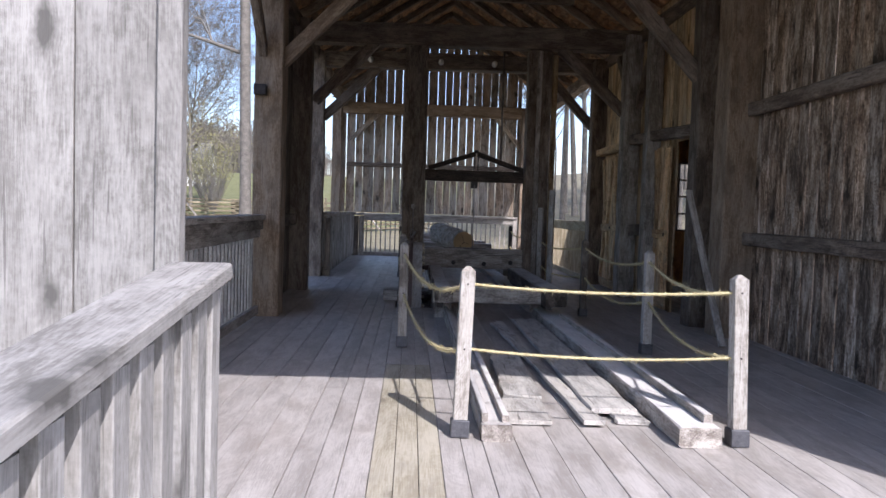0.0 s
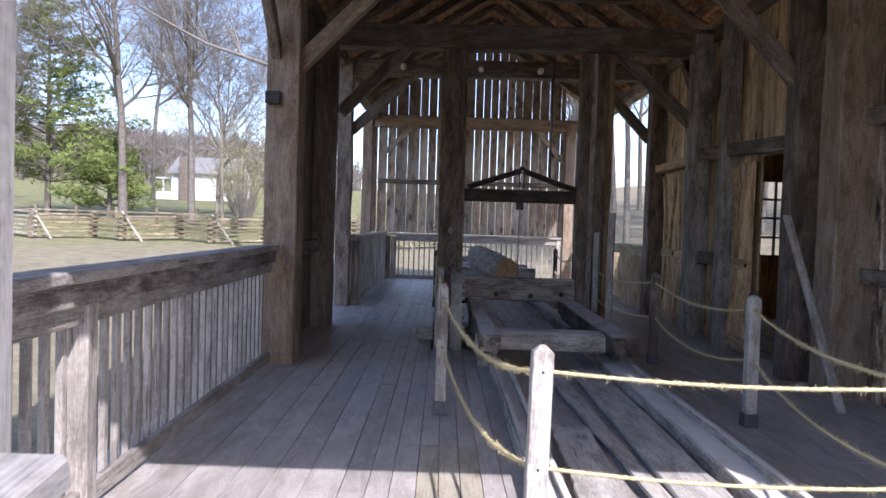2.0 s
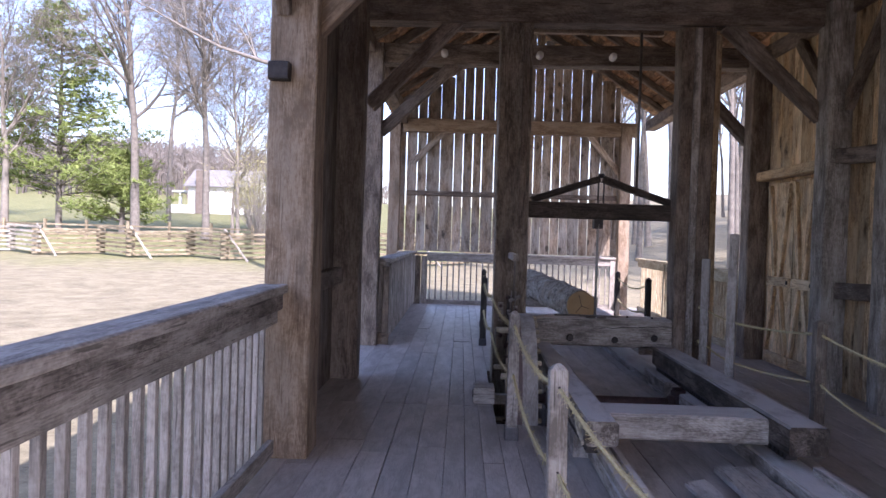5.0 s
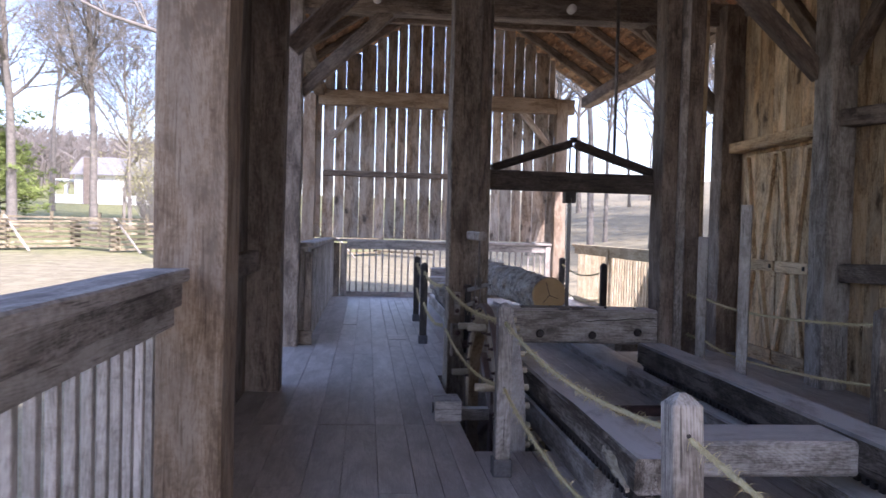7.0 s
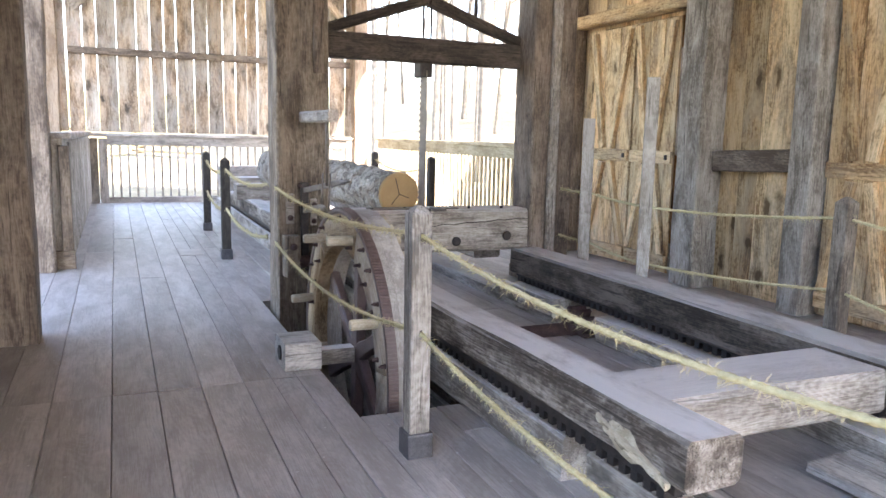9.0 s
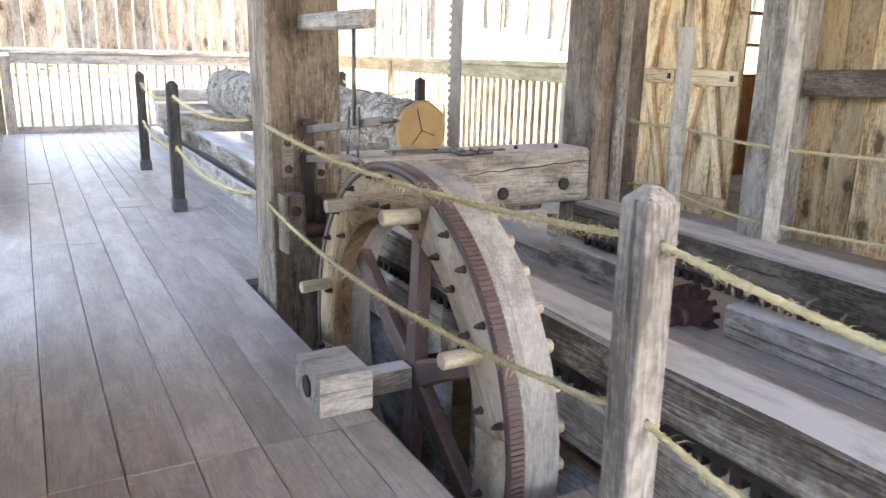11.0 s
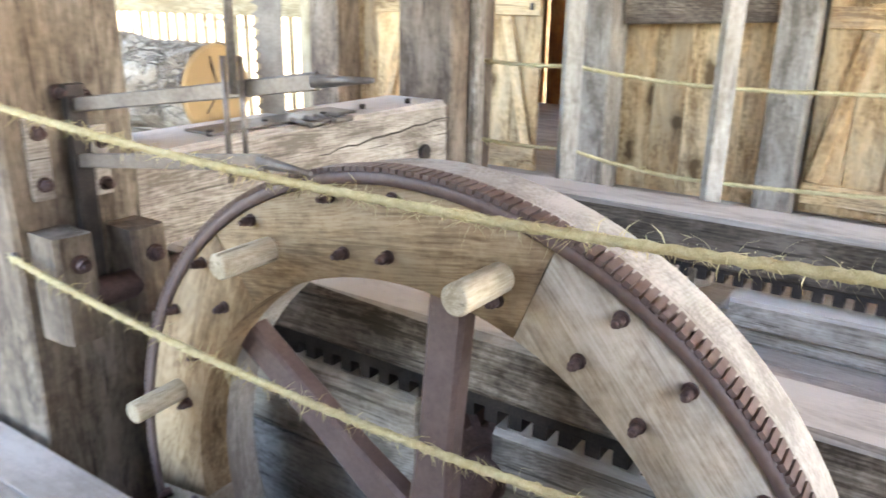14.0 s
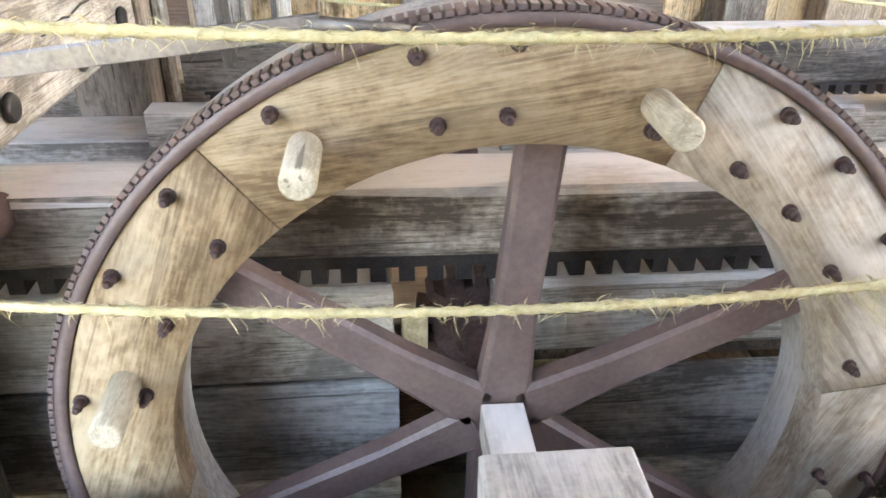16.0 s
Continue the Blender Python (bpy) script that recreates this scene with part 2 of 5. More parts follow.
M_FELLOE = wood("felloe_wood", (0.17, 0.11, 0.06), (0.31, 0.22, 0.13), (0.41, 0.31, 0.2), grain=1.3, checks=0.4, spread=0.1, stain=(0.36, 0.29, 0.2), stain_amount=0.6, knots=0.5, bump=0.4, rough=0.75)
M_ROOF = wood("roof_board_wood", (0.12, 0.07, 0.04), (0.26, 0.16, 0.092), (0.4, 0.26, 0.15), spread=0.45, knots=0.4, bump=0.4, island=True, axis=1, tint_amount=0.5)
M_OLD = wood("old_slab_wood", (0.27, 0.255, 0.23), (0.44, 0.42, 0.385), (0.56, 0.535, 0.49), spread=0.1, stain=(0.46, 0.42, 0.36), stain_amount=0.6, knots=0.5, bump=0.9)
M_IRON = mottled("rusty_iron", (0.05, 0.03, 0.028), (0.13, 0.085, 0.08), 14, 0.65, 0.55, 0.3)
M_MAROON = mottled("maroon_paint", (0.10, 0.066, 0.06), (0.16, 0.114, 0.104), 9, 0.5, 0.0, 0.2)
M_DARKIRON = mottled("dark_iron", (0.03, 0.028, 0.028), (0.07, 0.06, 0.058), 18, 0.55, 0.6, 0.3)
M_STEEL = mottled("saw_steel", (0.12, 0.105, 0.095), (0.24, 0.22, 0.2), 12, 0.5, 0.6, 0.2)
M_BARK = bark_material("log_bark")
M_LOGEND = mottled("cut_log_end", (0.46, 0.30, 0.13), (0.62, 0.44, 0.22), 5, 0.8, 0.0, 0.2, (0.36, 0.24, 0.12))
M_ROPE = mottled("sisal_rope", (0.42, 0.355, 0.18), (0.68, 0.61, 0.37), 60, 0.9, 0.0, 0.6)
M_SLEEVE = mottled("dark_post_base", (0.05, 0.05, 0.056), (0.12, 0.12, 0.13), 20, 0.45, 0.3, 0.2)
M_PORCELAIN = mottled("porcelain", (0.68, 0.66, 0.62), (0.8, 0.78, 0.74), 8, 0.25, 0.0, 0.05)
# near-black, for the shaded pit bottom and an open crack
M_DARK = mottled("void_shade", (0.03, 0.026, 0.022), (0.07, 0.06, 0.05), 4, 0.95)
M_ORANGE = wood("orange_board_wood", (0.16, 0.07, 0.025), (0.34, 0.16, 0.05), (0.46, 0.24, 0.09), spread=0.3, stain=(0.16, 0.1, 0.06), stain_amount=0.5, knots=0.6, bump=0.4)
M_SAWPOST = wood("saw_post_wood", (0.075, 0.06, 0.047), (0.18, 0.15, 0.118), (0.29, 0.25, 0.205), spread=0.1, stain=(0.12, 0.1, 0.085), stain_amount=0.6, knots=0.5, bump=0.7, tint_amount=0.15, grain=1.2)
M_SILVER = wood("silvery_post_wood", (0.14, 0.122, 0.103), (0.29, 0.262, 0.228), (0.43, 0.395, 0.352), spread=0.1, stain=(0.16, 0.135, 0.11), stain_amount=0.6, knots=0.6, bump=0.7, grain=1.0)
M_DARKWOOD = wood("dark_sash_wood", (0.03, 0.024, 0.02), (0.07, 0.055, 0.045), (0.12, 0.095, 0.08), spread=0.1, knots=0.3)
# lit copy of the rail wood: warm sunlight is put into the colour
M_RAILSUN = wood("sunlit_rail_wood", (0.28, 0.22, 0.13), (0.42, 0.35, 0.23), (0.54, 0.47, 0.33), spread=0.1, stain=(0.36, 0.32, 0.26), stain_amount=0.4, knots=0.4, bump=0.3)
M_FELLOE2 = wood("pale_felloe_wood", (0.24, 0.185, 0.13), (0.39, 0.325, 0.25), (0.49, 0.43, 0.355), grain=1.3, checks=0.4, spread=0.08, stain=(0.44, 0.40, 0.345), stain_amount=0.6, knots=0.6, bump=0.4, rough=0.75)
M_PEG = wood("peg_wood", (0.34, 0.29, 0.2), (0.48, 0.42, 0.31), (0.58, 0.52, 0.4), spread=0.1, stain=(0.4, 0.35, 0.28), stain_amount=0.4, knots=0.0, bump=0.3, grain=2.0)
M_POST = wood("rope_post_wood", (0.22, 0.2, 0.172), (0.38, 0.355, 0.318), (0.49, 0.46, 0.42), spread=0.1, stain=(0.26, 0.225, 0.185), stain_amount=0.5, knots=0.4, bump=0.4, grain=1.5)
M_SLEEVE2 = wood("dark_post_wood", (0.02, 0.018, 0.016), (0.045, 0.04, 0.036), (0.08, 0.07, 0.06), spread=0.1, knots=0.3)
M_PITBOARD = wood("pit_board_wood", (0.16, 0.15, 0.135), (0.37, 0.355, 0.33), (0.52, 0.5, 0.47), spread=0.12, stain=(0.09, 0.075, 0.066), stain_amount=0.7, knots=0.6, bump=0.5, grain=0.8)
M_STRINGER = wood("stringer_wood", (0.065, 0.051, 0.04), (0.205, 0.176, 0.146), (0.41, 0.37, 0.325), spread=0.1, stain=(0.07, 0.056, 0.045), stain_amount=0.6, knots=0.8, bump=0.7, pale_top=0.85)
M_STRINGER_DARK = wood("dark_stringer_wood", (0.035, 0.027, 0.021), (0.095, 0.078, 0.063), (0.18, 0.15, 0.125), spread=0.1, stain=(0.05, 0.04, 0.032), stain_amount=0.6, knots=0.7, bump=0.7, pale_top=0.85)
M_FASCIA = wood("stained_fascia_wood", (0.1, 0.085, 0.072), (0.26, 0.23, 0.2), (0.38, 0.345, 0.305), spread=0.1, stain=(0.075, 0.06, 0.05), stain_amount=0.9, knots=0.6, bump=0.5)
M_FENCE = wood("fence_wood", (0.13, 0.105, 0.065), (0.24, 0.2, 0.13), (0.35, 0.295, 0.195), spread=0.3, knots=0.2)
# paler wood of the props; on rails it carries sunlight in its colour
M_FENCE2 = wood("pale_sunlit_fence_wood", (0.28, 0.25, 0.2), (0.4, 0.365, 0.3), (0.5, 0.465, 0.395), spread=0.15, knots=0.2)
M_BRICK = mottled("chimney_brick", (0.13, 0.105, 0.086), (0.22, 0.182, 0.15), 3, 0.9)
M_DARKGLASS = mottled("dark_glass", (0.02, 0.025, 0.03), (0.04, 0.045, 0.05), 2, 0.1)
M_FARWOOD = mottled("far_woods_bark", (0.15, 0.13, 0.11), (0.25, 0.22, 0.19), 0.3, 0.95)
M_NEWPLANK = wood("new_pine_plank_wood", (0.3, 0.265, 0.19), (0.42, 0.38, 0.29), (0.5, 0.46, 0.365), spread=0.08, stain=(0.4, 0.37, 0.31), stain_amount=0.5, knots=0.6, bump=0.25, checks=0.2, rough=0.6, grain=0.7)


def ground_material():
    """Straw-littered dirt near the mill, going over to spring grass on the rise."""
    m, nt, b = base_material("dirt_and_grass", 0.95)
    tc = nt.nodes.new("ShaderNodeTexCoord")
    sep = nt.nodes.new("ShaderNodeSeparateXYZ")
    big = node(nt, "ShaderNodeTexNoise", Scale=0.16, Detail=6.0, Roughness=0.6)
    mid = node(nt, "ShaderNodeTexNoise", Scale=1.7, Detail=8.0, Roughness=0.7)
    tiny = node(nt, "ShaderNodeTexNoise", Scale=22.0, Detail=5.0, Roughness=0.7)
    for n in (big, mid, tiny, sep):
        nt.links.new(tc.outputs["Object"], n.inputs[0])
    dirt = ramp(nt, [(0.34, (0.09, 0.076, 0.044)), (0.47, (0.2, 0.172, 0.104)), (0.62, (0.3, 0.265, 0.168))])
    grass = ramp(nt, [(0.36, (0.07, 0.085, 0.025)), (0.48, (0.155, 0.16, 0.055)), (0.62, (0.27, 0.245, 0.115))])
    grain = math_node(nt, "ADD", math_node(nt, "MULTIPLY", mid.outputs[0], 0.55), math_node(nt, "MULTIPLY", tiny.outputs[0], 0.45))
    links(nt, (grain, dirt.inputs[0]), (grain, grass.inputs[0]))
    far = math_node(nt, "ADD", math_node(nt, "MULTIPLY", sep.outputs[1], 0.1), math_node(nt, "MULTIPLY", big.outputs[0], 3.0))
    edge = ramp(nt, [(0.0, (0, 0, 0)), (1.0, (1, 1, 1))])
    far = math_node(nt, "SUBTRACT", far, math_node(nt, "MAXIMUM", math_node(nt, "MULTIPLY", sep.outputs[0], 0.6), -1.0))
    nt.links.new(math_node(nt, "SUBTRACT", far, 5.4), edge.inputs[0])
    nt.links.new(blend(nt, "MIX", edge.outputs[0], dirt.outputs[0], grass.outputs[0]), b.inputs["Base Color"])
    bp = node(nt, "ShaderNodeBump", Strength=0.6, Distance=0.04)
    links(nt, (grain, bp.inputs["Height"]), (bp.outputs[0], b.inputs["Normal"]))
    return m


M_GROUND = ground_material()
M_WHITE = mottled("white_siding", (0.74, 0.74, 0.72), (0.82, 0.82, 0.8), 3, 0.7, 0.0, 0.1)
M_SHINGLE = mottled("grey_shingle", (0.15, 0.147, 0.145), (0.25, 0.245, 0.24), 3, 0.9, 0.0, 0.2)
M_TREE = mottled("tree_bark", (0.1, 0.09, 0.076), (0.22, 0.2, 0.172), 5, 0.95, 0.0, 0.6, None, 0.02)
M_TWIG = mottled("twig_bark", (0.16, 0.142, 0.118), (0.28, 0.255, 0.215), 3, 0.95)
M_PINE = mottled("pine_needles", (0.105, 0.155, 0.035), (0.25, 0.3, 0.085), 1.2, 0.8)
M_BUD = mottled("budding_leaves", (0.20, 0.19, 0.08), (0.33, 0.31, 0.15), 3, 0.85)


# ---- mesh helpers ----
RNG = random.Random(7)
WORLD = {}


def world_of(ob):
    return WORLD.get(ob, Matrix())


def part(name, shape, material, parent=None, place=None, label=""):
    """Links a bmesh or mesh as one object, at the world pose given, under a thing or a part."""
    if isinstance(shape, bmesh.types.BMesh):
        me = bpy.data.meshes.new(name)
        shape.to_mesh(me)
        shape.free()
        if material:
            me.materials.append(material)
    else:
        me = shape
    ob = new(name, me)
    place = place or Matrix()
    WORLD[ob] = place
    if parent:
        ob.parent = parent
        ob.matrix_basis = world_of(parent).inverted() @ place
    else:
        ob.matrix_basis = place
    if label:
        ob["label"] = label
    return ob


def thing(name, x, y, z, label, category, group="", kind=""):
    ob = new(name)
    ob.empty_display_size = 0.1
    WORLD[ob] = Matrix.Translation((x, y, z))
    ob.matrix_basis = WORLD[ob]
    return tagged(ob, label, category, group, kind)


def structure(name, label, category):
    return thing(name, 0, 0, 0, label, category, kind="structure")


def axis_pose(p0, p1, up=(0, 0, 1)):
    p0, p1, up = Vector(p0), Vector(p1), Vector(up)
    x = (p1 - p0).normalized()
    if abs(x.dot(up.normalized())) > 0.99:
        up = Vector((0, 1, 0))
    z = (up - x * up.dot(x)).normalized()
    y = z.cross(x)
    m = Matrix((x, y, z)).transposed().to_4x4()
    m.translation = (p0 + p1) / 2
    return m


def bar(length, w, h, ch=0.006, seg=1, jit=0.0, wane=0.0):
    """A chamfered bar along local x, w across y, h across z."""
    bm = bmesh.new()
    rings = []
    for i in range(seg + 1):
        x = -length / 2 + length * i / seg
        a, c = w / 2, h / 2
        sec = [(-a + ch, -c), (a - ch, -c), (a, -c + ch), (a, c - ch), (a - ch, c), (-a + ch, c), (-a, c - ch), (-a, -c + ch)]
        dy, dz = RNG.uniform(-jit, jit), RNG.uniform(-jit, jit)
        rings.append([bm.verts.new((x + RNG.uniform(-jit, jit) * (i in (0, seg)), y + dy + RNG.uniform(-jit, jit) * 0.5 + wane * RNG.uniform(-1, 1), z + dz * 0.5 + RNG.uniform(-jit, jit) * 0.5)) for y, z in sec])
    for r0, r1 in zip(rings, rings[1:]):
        for k in range(8):
            bm.faces.new((r0[k], r0[(k + 1) % 8], r1[(k + 1) % 8], r1[k]))
    bm.faces.new(rings[0][::-1])
    bm.faces.new(rings[-1])
    bmesh.ops.recalc_face_normals(bm, faces=bm.faces)
    return bm


BARS = {}


def bar_mesh(length, w, h, material, ch=0.0025):
    key = (round(length, 2), round(w, 3), round(h, 3), material.name)
    if key not in BARS:
        me = bpy.data.meshes.new("bar")
        bm = bar(length, w, h, ch)
        bm.to_mesh(me)
        bm.free()
        me.materials.append(material)
        BARS[key] = me
    return BARS[key]


def beam(name, p0, p1, w, h, material, parent=None, up=(0, 0, 1), ch=0.012, jit=0.006, label="", seg=0):
    length = (Vector(p1) - Vector(p0)).length
    return part(name, bar(length, w, h, ch, seg or max(2, int(length / 0.5)), jit), material, parent, axis_pose(p0, p1, up), label)


def piece(name, p0, p1, w, h, material, parent, up=(0, 0, 1), label=""):
    """A plain straight piece that shares its mesh with alike pieces."""
    length = (Vector(p1) - Vector(p0)).length
    return part(name, bar_mesh(length, w, h, material), None, parent, axis_pose(p0, p1, up), label)


def add_box(bm, x0, x1, y0, y1, z0, z1):
    vs = [bm.verts.new((x, y, z)) for x in (x0, x1) for y in (y0, y1) for z in (z0, z1)]
    for f in ((0, 1, 3, 2), (4, 6, 7, 5), (0, 4, 5, 1), (2, 3, 7, 6), (0, 2, 6, 4), (1, 5, 7, 3)):
        bm.faces.new([vs[i] for i in f])
    return vs


def box(x0, x1, y0, y1, z0, z1, ch=0.0):
    bm = bmesh.new()
    add_box(bm, x0, x1, y0, y1, z0, z1)
    if ch:
        bmesh.ops.bevel(bm, geom=bm.edges[:], offset=ch, segments=2, affect="EDGES", profile=0.6)
    return bm


def rod(r, length, n=14, ch=0.0, r2=None):
    """A round bar along local x."""
    bm = bmesh.new()
    r2 = r if r2 is None else r2
    stations = [(-length / 2, r - ch), (-length / 2 + ch, r), (length / 2 - ch, r2), (length / 2, r2 - ch)] if ch else [(-length / 2, r), (length / 2, r2)]
    rings = [[bm.verts.new((x, q * math.cos(2 * math.pi * k / n), q * math.sin(2 * math.pi * k / n))) for k in range(n)] for x, q in stations]
    for r0, r1 in zip(rings, rings[1:]):
        for k in range(n):
            f = bm.faces.new((r0[k], r0[(k + 1) % n], r1[(k + 1) % n], r1[k]))
            f.smooth = True
    bm.faces.new(rings[0][::-1])
    bm.faces.new(rings[-1])
    bmesh.ops.recalc_face_normals(bm, faces=bm.faces)
    return bm


# ---- plan ----
XL, XR = -1.72, 3.55          # inner lines of the long sides
Y0, Y1 = 2.6, 20.45           # front wall and far gable
RIDGE_X, EAVE_Z, RIDGE_Z = 0.9, 4.42, 6.25
PIT = (-0.165, 0.44, 9.86, 12.3)

# deck
deck = structure("floor", "weathered grey plank deck of the sawmill", "floor")
planks_x, x = [], -0.165
while x > -1.95:
    w = RNG.choice((0.2, 0.23, 0.25, 0.27)) if x < -0.5 else RNG.choice((0.125, 0.14, 0.2))
    planks_x.append((x - w, x))
    x -= w
x = -0.165
while x < 3.75:
    w = 0.121 if x < 0.43 else RNG.choice((0.19, 0.21, 0.24))
    planks_x.append((x, x + w))
    x += w
for a, c in planks_x:
    y = 2.42
    while y < 20.95:
        e = min(y + RNG.uniform(2.4, 4.6), 20.95)
        if c < -0.1 and y < 10.1:
            e = 10.5 if e > 9.6 else e
        if -0.5 < a < 0.19 and y < 6:
            e = 6.21
        if 20.95 - e < 0.8:
            e = 20.95
        spans = [(y, e)]
        if a > PIT[0] - 0.02 and c < PIT[1] + 0.02:
            spans = [(s, t) for s, t in ((y, min(e, PIT[2])), (max(y, PIT[3]), e)) if t - s > 0.05]
        for s, t in spans:
            zo = RNG.uniform(-0.002, 0.002)
            piece("plank", ((a + c) / 2, s + 0.002, -0.02 + zo), ((a + c) / 2, t - 0.002, -0.02 + zo), c - a - 0.0035, 0.04, M_NEWPLANK if -0.17 < a and c < 0.2 and s < 5 else M_FLOOR, deck)
        y = e
under = bmesh.new()
for q in ((-1.9, PIT[0] - 0.02, 2.45, 20.9), (PIT[1] + 0.02, 3.7, 2.45, 20.9), (PIT[0] - 0.02, PIT[1] + 0.02, 2.45, PIT[2] - 0.02), (PIT[0] - 0.02, PIT[1] + 0.02, PIT[3] + 0.02, 20.9)):
    add_box(under, *q, -0.14, -0.044)
part("joists", under, M_BEAM, deck)
# unseen pit bottom; the pit's shade is put into its near-black colour
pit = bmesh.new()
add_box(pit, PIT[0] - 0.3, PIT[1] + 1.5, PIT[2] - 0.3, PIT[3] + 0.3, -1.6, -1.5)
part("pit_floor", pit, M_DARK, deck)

# ramp up to the deck
ramp_floor = structure("ramp", "weathered plank ramp leading up to the deck", "ramp")
x = -0.62
while x < 3.7:
    w = RNG.choice((0.2, 0.23, 0.25))
    piece("plank", (x + w / 2, 2.41, -0.022), (x + w / 2, -7.0, -0.022 - 0.95), w - 0.006, 0.04, M_FLOOR, ramp_floor)
    x += w


# walls of upright boards
def board_wall(name, label, along, fixed, start, end, bottom, top_of, material, width=0.27, gap=0.012, thick=0.026, holes=()):
    """Upright boards; along is the axis they are set out on, holes are (start, end, z0, z1)."""
    wall = structure(name, label, "wall")
    s = start
    while s < end - 0.03:
        w = min(width * RNG.uniform(0.75, 1.25), end - s)
        mid = s + w / 2
        top = top_of(mid)
        runs = [(bottom, top)]
        for h0, h1, z0, z1 in holes:
            if s + w > h0 + 0.02 and s < h1 - 0.02:
                runs = [r for a, c in runs for r in ((a, min(c, z0)), (max(a, z1), c)) if r[1] - r[0] > 0.04]
        lean = RNG.uniform(-0.004, 0.004)
        off = fixed + RNG.uniform(-0.003, 0.003)
        for a, c in runs:
            p0, p1 = ((off, mid, a), (off, mid + lean, c)) if along == "y" else ((mid, off, a), (mid + lean, off, c))
            piece("board", p0, p1, w - gap * RNG.uniform(0.3, 1.7), thick, material, wall, up=(1, 0, 0) if along == "y" else (0, 1, 0))
        s += w
    return wall


def roof_z(x):
    return RIDGE_Z - (RIDGE_Z - EAVE_Z) * abs(x - RIDGE_X) / (RIDGE_X + 1.95)


board_wall("wall_front_left", "sunlit silvery grey vertical board wall beside the entrance", "x", 2.66, -3.62, -0.86, -0.5, lambda v: 4.3, M_GREY, 0.35, 0.008, 0.035)
jamb = structure("door_jamb", "rough-sawn grey trim board at the entrance edge", "trim")
beam("trim_board", (-0.825, 2.645, 0.47), (-0.825, 2.645, 4.3), 0.085, 0.07, M_GREY, jamb, up=(0, 1, 0), jit=0.003, ch=0.004)
beam("trim_board", (-0.825, 2.65, -0.1), (-0.825, 2.65, 0.46), 0.08, 0.06, M_GREY, jamb, up=(0, 1, 0), jit=0.003, ch=0.004)
board_wall("wall_front_right", "silvery grey vertical board wall beside the entrance", "x", 2.66, 2.95, 3.75, 0.0, lambda v: 4.3, M_GREY, 0.36, 0.006, 0.035)
board_wall("wall_front_gable", "weathered grey boards over the entrance", "x", 2.66, -1.95, 3.75, 3.27, lambda v: roof_z(v) - 0.05, M_GREY, 0.3, 0.008)
board_wall("wall_right", "dark brown upright board wall with narrow gaps", "y", 3.70, 2.68, 8.0, 0.0, lambda v: 4.3, M_FRONT, 0.19, 0.014)
board_wall("wall_right_inner", "brown and grey upright board wall along the saw floor", "y", 3.56, 8.3, 14.0, 0.0, lambda v: 4.3, M_BOARD, 0.26, 0.006, holes=((9.38, 10.03, 0.0, 2.3), (12.25, 13.5, 0.0, 2.33)))
board_wall("wall_left", "dark board wall between two timber posts", "y", -1.84, 9.08, 11.56, 0.0, lambda v: 4.2, M_BEAM, 0.27, 0.003)
board_wall("wall_gable_far", "gapped weathered gable boards letting daylight through", "x", 20.62, -1.97, 2.95, 1.16, lambda v: roof_z(v) - 0.06, M_GABLE, 0.25, 0.017)

# side room behind the doorway
board_wall("wall_room_back", "warm brown board wall of the side room", "y", 6.9, 8.3, 14.0, 0.0, lambda v: 3.4, M_ORANGE, 0.24, 0.012, holes=((9.02, 9.07, 0.5, 2.2),))
board_wall("wall_room_front", "warm brown board wall of the side room", "x", 8.3, 3.62, 6.9, 0.0, lambda v: 3.4, M_ORANGE, 0.24, 0.004, holes=((5.4, 5.8, 1.2, 1.6), (6.25, 6.4, 1.2, 1.6)))
board_wall("wall_room_end", "brown board wall of the side room with a window", "x", 14.0, 3.62, 6.9, 0.0, lambda v: 3.4, M_ORANGE, 0.24, 0.003, holes=((5.0, 6.35, 1.05, 2.3),))
room = structure("ceiling_room", "plain brown board ceiling of the side room", "ceiling")
part("ceiling_board", box(3.6, 6.95, 8.25, 14.05, 3.4, 3.44), M_BOARD, room)
room_floor = structure("floor_room", "pale worn plank floor of the side room", "floor")
for k in range(14):
    piece("plank", (3.72 + 0.235 * k, 8.3, -0.02), (3.72 + 0.235 * k, 14.0, -0.02), 0.23, 0.04, M_OLD, room_floor)
window = structure("window_1", "many-paned window in the side room", "window")
for x in (5.0, 5.45, 5.9, 6.35):
    piece("muntin", (x, 14.0, 1.05), (x, 14.0, 2.3), 0.035, 0.05, M_BEAM, window, up=(0, 1, 0))
for z in (1.05, 1.36, 1.68, 1.99, 2.3):
    piece("muntin", (5.0, 14.0, z), (6.35, 14.0, z), 0.05, 0.035, M_BEAM, window)
for k in range(4):
    piece("stud", (6.84, 9.05 + 0.52 * k, 0), (6.84, 9.05 + 0.52 * k, 3.4), 0.1, 0.09, M_ORANGE, room, up=(1, 0, 0))

# timber frame
frame_timbers = structure("timber_frame", "dark hewn timber posts, tie beams and braces", "timber frame")


def post(x, y, w, d, top, material=M_BEAM, bottom=0.0, label=""):
    return beam("post", (x, y, bottom), (x, y, top), w, d, material, frame_timbers, up=(0, 1, 0), jit=0.007, label=label)


post(-1.65, 8.9, 0.32, 0.36, 4.1, M_BROWN, label="brown hewn corner post")
post(-1.72, 11.68, 0.34, 0.26, 4.1)
post(-1.74, 14.05, 0.24, 0.24, 4.1)
post(-2.02, 20.45, 0.24, 0.24, 4.0, M_BROWN)
post(3.55, 8.15, 0.4, 0.36, 4.1, M_BROWN, label="brown hewn post")
post(3.45, 8.85, 0.28, 0.28, 4.1)
post(3.43, 10.75, 0.2, 0.2, 4.1, M_SILVER)
